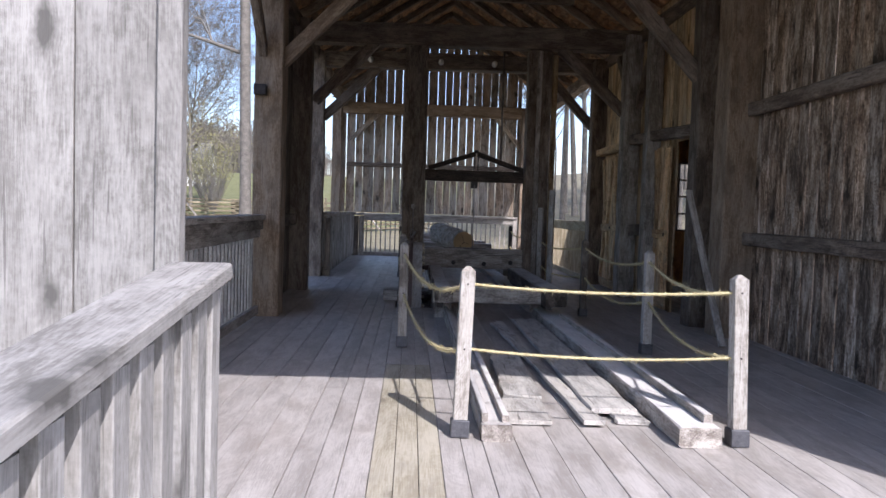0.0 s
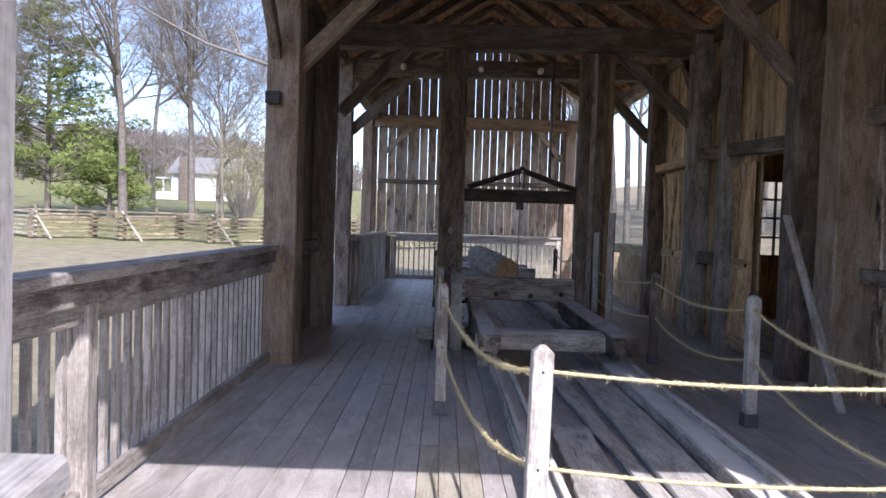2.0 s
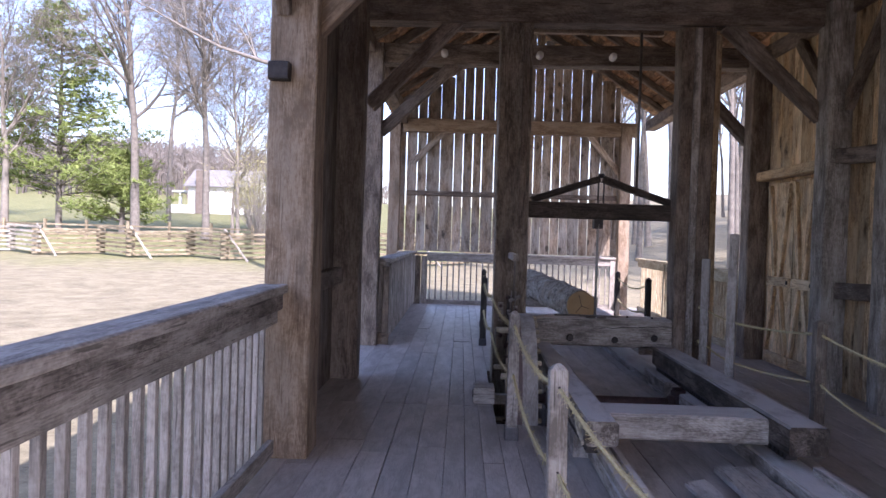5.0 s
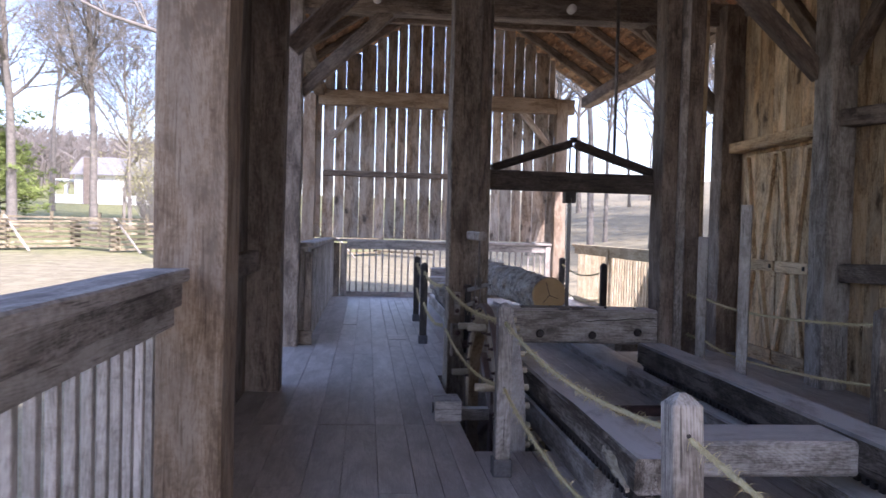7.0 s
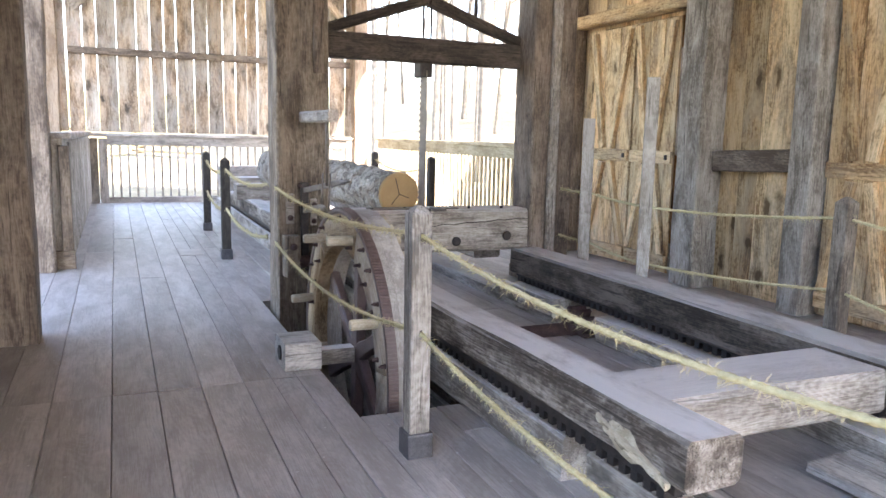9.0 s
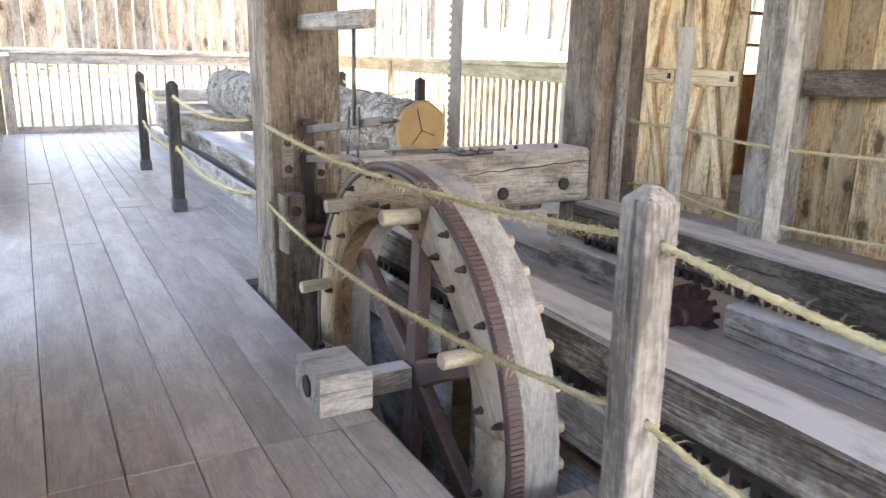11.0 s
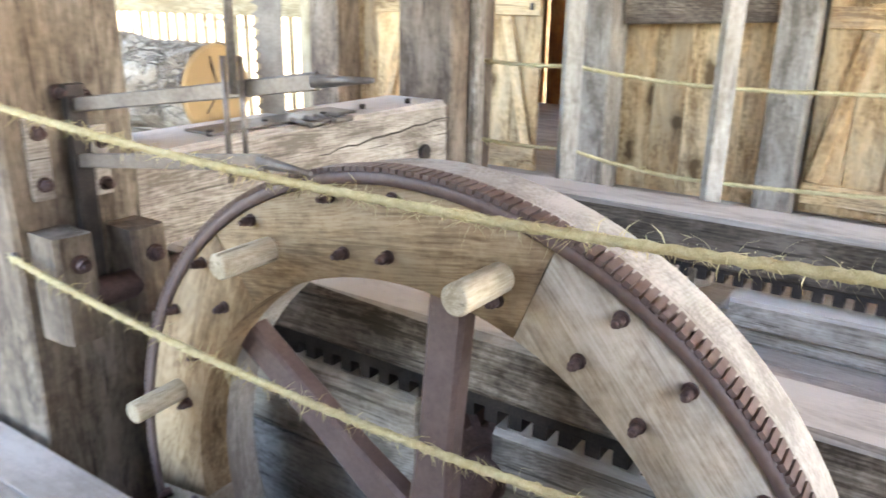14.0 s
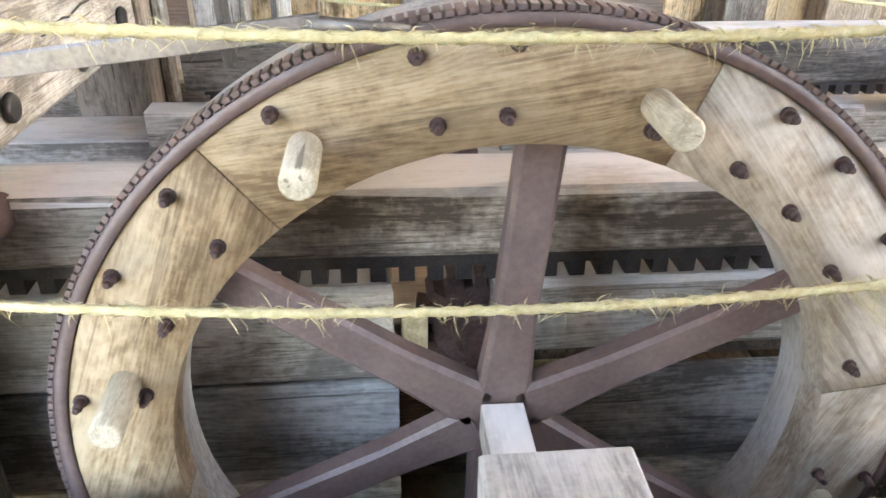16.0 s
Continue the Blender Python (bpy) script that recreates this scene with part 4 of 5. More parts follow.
way_left = thing("carriage_way", 0.5, 12, 0, "long worn grooved timber track under the carriage", "track timber")
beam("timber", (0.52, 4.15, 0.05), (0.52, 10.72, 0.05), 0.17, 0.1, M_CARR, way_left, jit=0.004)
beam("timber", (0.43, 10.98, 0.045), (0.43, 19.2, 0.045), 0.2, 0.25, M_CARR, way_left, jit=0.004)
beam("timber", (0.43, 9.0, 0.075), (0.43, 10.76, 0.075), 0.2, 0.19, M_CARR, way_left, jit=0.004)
beam("guide_strip", (0.455, 4.2, 0.125), (0.455, 8.9, 0.125), 0.035, 0.05, M_CARR, way_left, jit=0.002, ch=0.004)
beam("guide_strip", (0.575, 4.2, 0.12), (0.575, 8.9, 0.12), 0.04, 0.04, M_CARR, way_left, jit=0.002, ch=0.004)
way_right = thing("carriage_way", 1.67, 12, 0, "long worn timber track with a raised guide strip", "track timber")
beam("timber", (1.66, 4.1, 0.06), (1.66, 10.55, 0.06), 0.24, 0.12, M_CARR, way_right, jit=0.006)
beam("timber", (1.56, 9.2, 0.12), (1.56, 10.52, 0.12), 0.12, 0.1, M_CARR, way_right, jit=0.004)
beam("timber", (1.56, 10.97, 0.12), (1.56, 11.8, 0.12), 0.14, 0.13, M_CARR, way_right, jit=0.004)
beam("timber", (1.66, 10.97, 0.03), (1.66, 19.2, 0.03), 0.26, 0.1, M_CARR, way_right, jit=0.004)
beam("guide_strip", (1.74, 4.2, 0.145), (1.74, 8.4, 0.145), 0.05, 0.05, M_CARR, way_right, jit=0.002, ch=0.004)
side_rail = thing("floor_timber", 2.3, 11.5, 0, "short worn floor timber beside the carriage", "timber")
beam("timber", (2.1, 11.55, 0.08), (2.1, 12.5, 0.08), 0.24, 0.16, M_CARR, side_rail)

drive = thing("drive_shaft", 0.9, 10.78, 0, "rusty iron drive shaft with toothed pinions", "drive shaft")
part("shaft", rod(0.045, 1.5, 8, 0.004), M_IRON, drive, axis_pose((0.12, 10.78, 0.03), (1.62, 10.78, 0.03)))


for x in (0.42, 1.57):
    gear = part("pinion", rod(0.11, 0.09, 24, 0.004), M_IRON, drive, Matrix.Translation((x, 10.78, 0.03)))
    for k in range(14):
        part("tooth", box(-0.045, 0.045, -0.014, 0.014, 0.1, 0.145, 0.004), M_IRON, gear, Matrix.Translation((x, 10.78, 0.03)) @ Matrix.Rotation(2 * math.pi * k / 14, 4, "X"))
    part("collar", rod(0.065, 0.06, 18, 0.008), M_IRON, drive, axis_pose((x - 0.1, 10.78, 0.03), (x - 0.04, 10.78, 0.03)))

# pit lining
lining = structure("wall_pit", "grey boards lining the wheel pit", "wall")
for y0, y1 in ((9.86, 10.76), (10.97, 12.3)):
    for z0, z1, t in ((-0.4, -0.1, 0.03), (-0.72, -0.41, 0.03), (-1.1, -0.73, 0.03)):
        piece("board", (0.37, y0, (z0 + z1) / 2), (0.37, y1, (z0 + z1) / 2), t, z1 - z0 - 0.006, M_PITBOARD, lining)
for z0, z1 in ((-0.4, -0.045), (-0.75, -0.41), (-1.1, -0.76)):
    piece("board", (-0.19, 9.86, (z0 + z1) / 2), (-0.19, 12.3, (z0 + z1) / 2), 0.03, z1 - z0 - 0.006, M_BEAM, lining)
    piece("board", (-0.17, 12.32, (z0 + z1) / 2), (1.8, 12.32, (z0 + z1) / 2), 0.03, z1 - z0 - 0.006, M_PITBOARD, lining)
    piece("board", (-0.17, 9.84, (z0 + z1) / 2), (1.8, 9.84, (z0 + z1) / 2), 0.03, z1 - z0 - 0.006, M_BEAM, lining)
# unseen boards added behind the pinion gap to block daylight and darken it
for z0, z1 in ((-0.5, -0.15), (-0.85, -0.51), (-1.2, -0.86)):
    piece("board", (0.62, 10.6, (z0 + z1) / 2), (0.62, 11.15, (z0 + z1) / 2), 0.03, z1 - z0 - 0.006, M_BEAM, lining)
sill = thing("pit_timber", 0.1, 12.1, 0, "pale sill timber beneath the saw post", "timber")
beam("timber", (-0.12, 12.1, -0.08), (1.7, 12.1, -0.08), 0.2, 0.14, M_CARR, sill)
wedge = thing("wood_wedge", 0.33, 10.9, 0.1, "small split orange wood wedge by the pinion", "wedge")
part("wedge_body", box(-0.02, 0.02, -0.03, 0.03, -0.02, 0.08, 0.006), M_PALE, wedge, Matrix.Translation((0.37, 10.93, 0.0)))

# ---- log ----
log = thing("saw_log", 0.75, 14, 0.5, "rough-barked pale log with a freshly cut end", "log")
lp0, lp1 = Vector((0.88, 12.28, 0.775)), Vector((0.62, 15.9, 0.80))
bark = bmesh.new()
rings, NL, NA = [], 60, 40
for i in range(NL + 1):
    t = i / NL
    r0 = 0.165 + 0.055 * t
    ring = []
    for k in range(NA):
        a = 2 * math.pi * k / NA
        d = 0.03 * noise.noise(Vector((t * 16, math.cos(a) * 2.4, math.sin(a) * 2.4))) + 0.01 * noise.noise(Vector((t * 45, math.cos(a) * 7, math.sin(a) * 7)))
        r = r0 + d
        ring.append(bark.verts.new(((t - 0.5) * (lp1 - lp0).length, r * math.cos(a), r * math.sin(a))))
    rings.append(ring)
for p, q in zip(rings, rings[1:]):
    for k in range(NA):
        bark.faces.new((p[k], p[(k + 1) % NA], q[(k + 1) % NA], q[k])).smooth = True
bark.faces.new(rings[-1])
bmesh.ops.recalc_face_normals(bark, faces=bark.faces)
part("bark", bark, M_BARK, log, axis_pose(lp0, lp1))
end = bmesh.new()
c0 = end.verts.new((0.002, 0, 0))
er = [end.verts.new((0.0, 0.156 * math.cos(2 * math.pi * k / 40), 0.156 * math.sin(2 * math.pi * k / 40))) for k in range(40)]
eo = [end.verts.new((0.012, 0.168 * math.cos(2 * math.pi * k / 40), 0.168 * math.sin(2 * math.pi * k / 40))) for k in range(40)]
for k in range(40):
    end.faces.new((c0, er[k], er[(k + 1) % 40]))
    end.faces.new((er[k], eo[k], eo[(k + 1) % 40], er[(k + 1) % 40]))
part("cut_end", end, M_LOGEND, log, axis_pose(lp0, lp1) @ Matrix.Translation((-(lp1 - lp0).length / 2 - 0.012, 0, 0)), "freshly sawn yellow end grain")
for a, ln in ((75, 0.13), (200, 0.09), (310, 0.1)):
    d = Vector((0, math.cos(radians(a)), math.sin(radians(a))))
    part("crack", box(-0.001, 0.001, 0, ln, -0.003, 0.003), M_DARKIRON, log, axis_pose(lp0, lp1) @ Matrix.Translation((-(lp1 - lp0).length / 2 - 0.0135, 0, 0)) @ Matrix.Rotation(radians(a), 4, "X"))

# ---- wheel ----
WC = Vector((0.03, 10.773, 0.005))
WM = Matrix.Translation(WC)
wheel = thing("gear_wheel", *WC, "large wooden gear wheel with maroon spokes, pegs and a toothed rim", "gear wheel")


def arc_ring(r0, r1, x0, x1, a0, a1, n):
    bm = bmesh.new()
    rows = []
    for k in range(n + 1):
        a = a0 + (a1 - a0) * k / n
        s, c = math.sin(a), math.cos(a)
        rows.append([bm.verts.new((x, r * s, r * c)) for x, r in ((x0, r0), (x1, r0), (x1, r1), (x0, r1))])
    for p, q in zip(rows, rows[1:]):
        for k in range(4):
            f = bm.faces.new((p[k], p[(k + 1) % 4], q[(k + 1) % 4], q[k]))
            f.smooth = k in (1, 3)
    if abs(a1 - a0) < 6.2:
        bm.faces.new(rows[0][::-1])
        bm.faces.new(rows[-1])
    bmesh.ops.recalc_face_normals(bm, faces=bm.faces)
    return bm


def felloe(a0, a1):
    """A curved segment whose local x runs along its chord, so that the grain follows it."""
    mid = (a0 + a1) / 2
    bm = arc_ring(0.617, 0.793, -0.025, 0.055, a0 - mid, a1 - mid, 14)
    turn = Matrix(((0, 1, 0, 0), (1, 0, 0, 0), (0, 0, -1, 0), (0, 0, 0, 1)))
    bmesh.ops.transform(bm, matrix=turn, verts=bm.verts)
    bmesh.ops.recalc_face_normals(bm, faces=bm.faces)
    return bm, Matrix.Rotation(-mid, 4, "X") @ turn.inverted()


felloes = []
for k in range(6):
    a0 = radians(-21.5 + 60 * k)
    bm, turn = felloe(a0 + 0.0016, a0 + radians(60) - 0.0016)
    felloes.append(part("felloe", bm, M_FELLOE if k in (0, 1, 3) else M_FELLOE2, wheel, WM @ turn))
part("rim", arc_ring(0.622, 0.812, 0.058, 0.15, 0, 2 * math.pi, 90), M_RIM, wheel, WM, "grey wooden back rim")
ring = arc_ring(0.795, 0.818, -0.03, 0.02, 0, 2 * math.pi, 120)
part("rim_band", arc_ring(0.796, 0.812, 0.023, 0.0565, 0, 2 * math.pi, 90), M_RIM, wheel, WM, "grey wooden rim band")
part("gear_ring", ring, M_MAROON, wheel, WM, "maroon iron gear ring")
teeth = bmesh.new()
for k in range(300):
    m = Matrix.Rotation(-2 * math.pi * k / 300, 4, "X")
    for v in add_box(teeth, -0.03, 0.018, -0.006, 0.006, 0.815, 0.826):
        v.co = m @ v.co
tagged(part("gear_teeth", teeth, M_MAROON, wheel, WM), kind="stuff")
hub = rod(0.07, 0.056, 24, 0.008)
part("hub", hub, M_MAROON, wheel, Matrix.Translation(WC + Vector((0.081, 0, 0))))
for k in range(6):
    a = radians(60 * k - 4.5)
    d = Vector((0, math.sin(a), math.cos(a)))
    o = WC + Vector((0.075, 0, 0))
    spoke = bar(0.585, 0.082, 0.055, 0.009, 3, 0.0)
    for v in spoke.verts:
        if v.co.x < -0.25:
            v.co.y *= 1.35
    part("spoke", spoke, M_MAROON, wheel, axis_pose(o + d * 0.05, o + d * 0.635, (1, 0, 0)))
part("axle", box(-0.16, 0.16, -0.043, 0.043, -0.043, 0.043, 0.005), M_CARR, wheel, Matrix.Translation(WC + Vector((-0.12, 0.0, 0.01))), "square axle, paler on top")
for a in (28.4, -16.5, 73.8, -61.8, -106, 119, 164, 209):
    d = Vector((0, math.sin(radians(a)), math.cos(radians(a)))) * 0.703
    part("peg", rod(0.0265, 0.19, 18, 0.004), M_PEG, felloes[int((a + 21.5) // 60) % 6], axis_pose(WC + d + Vector((-0.155, RNG.uniform(-0.006, 0.006), RNG.uniform(-0.006, 0.006))), WC + d + Vector((0.03, 0, 0))), "pale turned wooden peg")
for k in range(40):
    a = radians(9 * k)
    d = Vector((0, math.sin(a), math.cos(a))) * 0.775
    part("back_peg", rod(0.022, 0.045, 12, 0.004), M_PEG, wheel, axis_pose(WC + d + Vector((0.14, 0, 0)), WC + d + Vector((0.185, 0, 0))))
for r, angles in ((0.664, (46.6, 11.8, 2.7, -17, -31.2, -42.5, -56, -76, 75.4, 62, 100, 120, -100, 150, 180, 210)), (0.772, (45, 29.5, 12.5, 1.5, -31.8, -42.2, -56, -78, 58, 78, 100, 120, -100, 150, 180, 210))):
    for a in angles:
        d = Vector((-0.026, math.sin(radians(a)) * r, math.cos(radians(a)) * r))
        bolt_head(felloes[int((a + 21.5) // 60) % 6], WC + d, (-1, 0, 0), 0.0098)
bearing = thing("bearing_block", -0.26, 10.66, 0, "pale sawn wooden bearing block at the pit edge", "bearing block")
beam("block", (-0.345, 10.72, 0.072), (-0.155, 10.72, 0.072), 0.26, 0.145, M_OLD, bearing, ch=0.006, jit=0.002, seg=2)
part("bore", rod(0.04, 0.012, 16), M_DARKIRON, bearing, axis_pose((-0.351, 10.72, 0.07), (-0.341, 10.72, 0.07)))

# loose boards and slabs between the tracks
def slab(name, label, p0, p1, w, thick, material, ragged=0.0, warp=0.0):
    t = thing(name, (p0[0] + p1[0]) / 2, (p0[1] + p1[1]) / 2, 0, label, "board")
    length = (Vector(p1) - Vector(p0)).length
    bm = bar(length, w, thick, 0.004, 16, 0.0)
    for v in bm.verts:
        u = v.co.x / length + 0.5
        n1 = noise.noise(Vector((u * 9, w * 11, 3)))
        v.co.y += ragged * n1 * (1 if v.co.y > 0 else 0.4)
        v.co.z += warp * (math.sin(u * 4.2) * v.co.y * 4 + 0.3 * n1)
        if u < 0.02:
            v.co.x += ragged * 2.5 * noise.noise(Vector((v.co.y * 30, 1, 2)))
    part("slab_wood", bm, material, t, axis_pose(p0, p1))
    return t


slab("slab_board", "long weathered grey plank lying between the tracks", (1.36, 8.74, 0.04), (1.33, 4.68, 0.05), 0.29, 0.035, M_OLD, 0.025)
slab("slab_board", "narrow ragged broken plank with a splintered end", (1.15, 4.45, 0.035), (1.0, 8.4, 0.04), 0.13, 0.03, M_OLD, 0.05, 0.06)
slab("slab_board", "short sawn board piece on the floor", (0.76, 4.48, 0.025), (0.78, 5.0, 0.025), 0.27, 0.03, M_OLD, 0.012)
slab("slab_board", "short broken board with a ragged edge", (0.80, 5.05, 0.04), (0.86, 6.6, 0.03), 0.26, 0.03, M_OLD, 0.02, 0.015)
slab("slab_board", "short ragged board end under a plank", (1.41, 4.52, 0.02), (1.41, 5.0, 0.02), 0.2, 0.028, M_OLD, 0.03, 0.02)
slab("leaning_board", "narrow grey board leaning against the wall post", (3.17, 7.4, 0.01), (3.18, 8.55, 1.6), 0.07, 0.03, M_CARR)
for px_, py_, ph in ((2.02, 10.75, 1.62), (1.97, 11.36, 1.37)):
    s_ = thing("stake", px_, py_, 0, "thin upright weathered wooden stake", "stake")
    beam("stake_wood", (px_, py_, 0), (px_, py_, ph), 0.08, 0.04, M_POST, s_, up=(0.6, 0.8, 0), jit=0.002, ch=0.004)
trap = thing("floor_hatch", -0.55, 15.4, 0.0, "small square board patch let into the deck", "hatch")
part("hatch_board", box(-0.11, 0.11, -0.2, 0.2, 0.0, 0.006, 0.002), M_FLOOR, trap, Matrix.Translation((-0.45, 14.75, 0.0)))

# ---- lamps on the second tie beam ----
for x in (-0.8, 0.48, 1.46):
    lamp = thing("lamp", x, 13.95, 3.95, "unlit round white bulb in a porcelain holder on a beam", "lamp", "beam lamps")
    part("holder", rod(0.05, 0.05, 16, 0.008), M_PORCELAIN, lamp, axis_pose((x, 13.94, 3.98), (x, 13.99, 3.98)))
    bm = bmesh.new()
    bmesh.ops.create_uvsphere(bm, u_segments=16, v_segments=10, radius=0.05)
    for v in bm.verts:
        v.co.y *= 1.15
    for f in bm.faces:
        f.smooth = True
    part("bulb", bm, M_PORCELAIN, lamp, Matrix.Translation((x, 13.9, 3.98)))


# ---- rope barrier ----
def rope_post(x, y, h=0.975, lean=(0.0, 0.0), material=None):
    p = thing("rope_post", x, y, 0, "weathered square wooden rope post with a black base", "rope post", "rope barrier posts")
    bm = bmesh.new()
    s, last = 0.041, None
    for zz, q in ((0.02, s - 0.004), (0.02, s), (h - 0.034, s), (h - 0.028, s * 0.96), (h - 0.004, s * 0.35), (h, s * 0.2)):
        c = q * 0.9
        ring = [bm.verts.new((a, b, zz)) for a, b in ((-c, -q), (c, -q), (q, -c), (q, c), (c, q), (-c, q), (-q, c), (-q, -c))]
        if last:
            for k in range(8):
                bm.faces.new((last[k], last[(k + 1) % 8], ring[(k + 1) % 8], ring[k]))
        last = ring
    bm.faces.new(last)
    lean_m = Matrix.Translation((x, y, 0)) @ Matrix.Rotation(lean[0], 4, "Y") @ Matrix.Rotation(-lean[1], 4, "X")
    up_m = Matrix.Rotation(radians(-90), 4, "Y")
    bmesh.ops.transform(bm, matrix=up_m.inverted(), verts=bm.verts)
    shaft = part("shaft", bm, material or M_POST, p, lean_m @ up_m)
    part("base_sleeve", box(-0.053, 0.053, -0.053, 0.053, 0.0, 0.1, 0.008), M_SLEEVE, p, lean_m, "black metal base sleeve")
    for z in (0.87, 0.5):
        part("rope_hole", rod(0.006, 0.086, 10), M_DARKIRON, shaft, lean_m @ Matrix.Translation((0, 0, z)) @ Matrix.Rotation(radians(90), 4, "Z"))
    return p


P1, P2, PA, PR1, P3, PR2, P5, P6 = (0.315, 4.25), (1.9, 4.17), (-0.045, 7.02), (2.24, 6.94), (-0.078, 9.41), (2.22, 9.45), (-0.16, 14.27), (-0.1, 16.47)
for q, lean in ((P1, (0.03, 0.09)), (P2, (-0.005, 0.07)), (PA, (0.0, 0.09)), (PR1, (0, 0)), (P3, (0.0, 0.01)), (PR2, (0, 0))):
    rope_post(*q, lean=lean, material={P3: M_SILVER, PR2: M_SAWPOST, PA: M_SILVER}.get(q))
for q in (P5, P6, (2.35, 15.2), (2.3, 17.2)):
    rope_post(*q, material=M_SLEEVE2)


def rope(p0, p1, sag, seed):
    rnd = random.Random(seed)
    p0, p1 = Vector(p0), Vector(p1)
    length = (p1 - p0).length
    n = int(length / 0.012)
    side = (p1 - p0).cross(Vector((0, 0, 1))).normalized()
    bm, last, line = bmesh.new(), None, []
    for i in range(n + 1):
        t = i / n
        c = p0.lerp(p1, t) - Vector((0, 0, 4 * sag * t * (1 - t)))
        line.append(c)
        ring = []
        for k in range(9):
            a = 2 * math.pi * k / 9
            r = 0.0074 * (1 + 0.22 * math.cos(3 * a - 2 * math.pi * t * length / 0.035)) * (1 + 0.08 * rnd.uniform(-1, 1))
            ring.append(bm.verts.new(c + side * (r * math.cos(a)) + Vector((0, 0, r * math.sin(a)))))
        if last:
            for k in range(9):
                bm.faces.new((last[k], last[(k + 1) % 9], ring[(k + 1) % 9], ring[k])).smooth = True
        last = ring
    ob = thing("rope", *((p0 + p1) / 2), "frayed yellow sisal barrier rope", "rope", "barrier ropes")
    part("strand", bm, M_ROPE, ob)
    fuzz = bmesh.new()
    for _ in range(int(length * 800)):
        c = line[rnd.randrange(len(line))] + Vector((rnd.uniform(-1, 1), rnd.uniform(-1, 1), rnd.uniform(-1, 1))) * 0.006
        d = Vector((rnd.uniform(-1, 1), rnd.uniform(-1, 1), rnd.uniform(-1, 0.8))).normalized()
        along = (p1 - p0).normalized() * rnd.uniform(-1, 1)
        ln = rnd.choice((0.01, 0.014, 0.018, 0.024, 0.036)) * rnd.uniform(0.7, 1.4)
        m1 = c + (d + along).normalized() * ln * 0.5
        m2 = m1 + (d * 0.7 + along * 1.2 + Vector((0, 0, -0.3))).normalized() * ln * 0.5
        w = d.cross(along + Vector((0.1, 0.2, 0.3))).normalized() * 0.0010
        vs = [fuzz.verts.new(q) for q in (c - w, c + w, m1 + w, m1 - w, m2)]
        fuzz.faces.new((vs[0], vs[1], vs[2], vs[3]))
        fuzz.faces.new((vs[3], vs[2], vs[4]))
    tagged(part("fuzz", fuzz, M_ROPE, ob), kind="stuff")
    return ob


SP, STAKE, STAKE2 = (-0.15, 11.83), (2.045, 10.75), (1.995, 11.36)
SPANS = [(P1, P2, 0.03, 0.035), (PA, P1, 0.15, 0.18), (PA, P3, 0.085, 0.11), (P3, SP, 0.06, 0.1), ((-0.15, 12.14), P5, 0.06, 0.08), (P5, P6, 0.08, 0.08), (P2, PR1, 0.1, 0.14), (PR1, PR2, 0.1, 0.14), (PR2, STAKE, 0.02, 0.02), (STAKE, STAKE2, 0.01, 0.02), (STAKE2, (2.1, 12.13), 0.02, 0.02), ((2.35, 15.2), (2.3, 17.2), 0.12, 0.12)]
LEANS = {P1: (0.03, 0.09), P2: (-0.005, 0.07), PA: (0.0, 0.09)}
HEIGHTS = {STAKE: (0.8, 0.43), STAKE2: (0.85, 0.5)}
for i, (a, c, s_top, s_low) in enumerate(SPANS):
    for level, (z, s) in enumerate(((0.87, s_top), (0.5, s_low))):
        ends = [(q[0] + LEANS.get(q, (0, 0))[0] * z, q[1] + LEANS.get(q, (0, 0))[1] * z, HEIGHTS.get(q, (0.87, 0.5))[level]) for q in (a, c)]
        rope(ends[0], ends[1], s, 10 * i + int(z > 0.6))
for z in (0.87, 0.5):
    eye = thing("screw_eye", -0.15, 11.82, z, "small steel screw eye holding the rope", "screw eye", "screw eyes")
    part("ring", rod(0.012, 0.012, 10), M_STEEL, eye, axis_pose((-0.152, 11.826, z), (-0.14, 11.826, z)))

# ---- outdoors ----
def ground_z(x, y):
    if -2.3 < x < 7.5 and 2.9 < y < 20.4:
        return -1.9
    rise = ((-1000, -0.75), (8, -0.75), (34, 0.05), (50, 0.8), (88, 3.2), (300, 24), (2000, 24))
    base = next(p[1] + (q[1] - p[1]) * (y - p[0]) / (q[0] - p[0]) for p, q in zip(rise, rise[1:]) if y <= q[0])
    if y > 88:
        base = 3.2 + (base - 3.2) * min(1, max(0.12, (20 - x) / 110))
    right = 0.13 * max(0, min(x, 120) - 10) if x > 10 else 0
    return base + right


gb = bmesh.new()
xs = [-600, -300, -180, -120, -90, -70, -55, -45, -38, -32, -27, -23, -19, -16, -13, -10, -8, -6, -4, -2.4, -2.3, 7.5, 7.6, 9, 11, 14, 18, 24, 32, 42, 60, 90, 120, 200, 400, 600]
ys = [-600, -300, -100, -60, -40, -25, -15, -8, -4, 0, 2.8, 2.9, 6, 9, 12, 15, 18, 20.4, 20.6, 23, 26, 29, 32, 35, 38, 42, 48, 55, 64, 75, 88, 100, 120, 150, 190, 240, 300, 450, 600]
grid = [[gb.verts.new((x, y, ground_z(x, y) + (0.07 * noise.noise(Vector((x * 0.25, y * 0.25, 0))) if abs(x) < 80 and y < 90 else 3.5 * noise.noise(Vector((x * 0.012, y * 0.012, 0))) if y > 110 else 0))) for y in ys] for x in xs]
for i in range(len(xs) - 1):
    for j in range(len(ys) - 1):
        gb.faces.new((grid[i][j], grid[i + 1][j], grid[i + 1][j + 1], grid[i][j + 1])).smooth = True
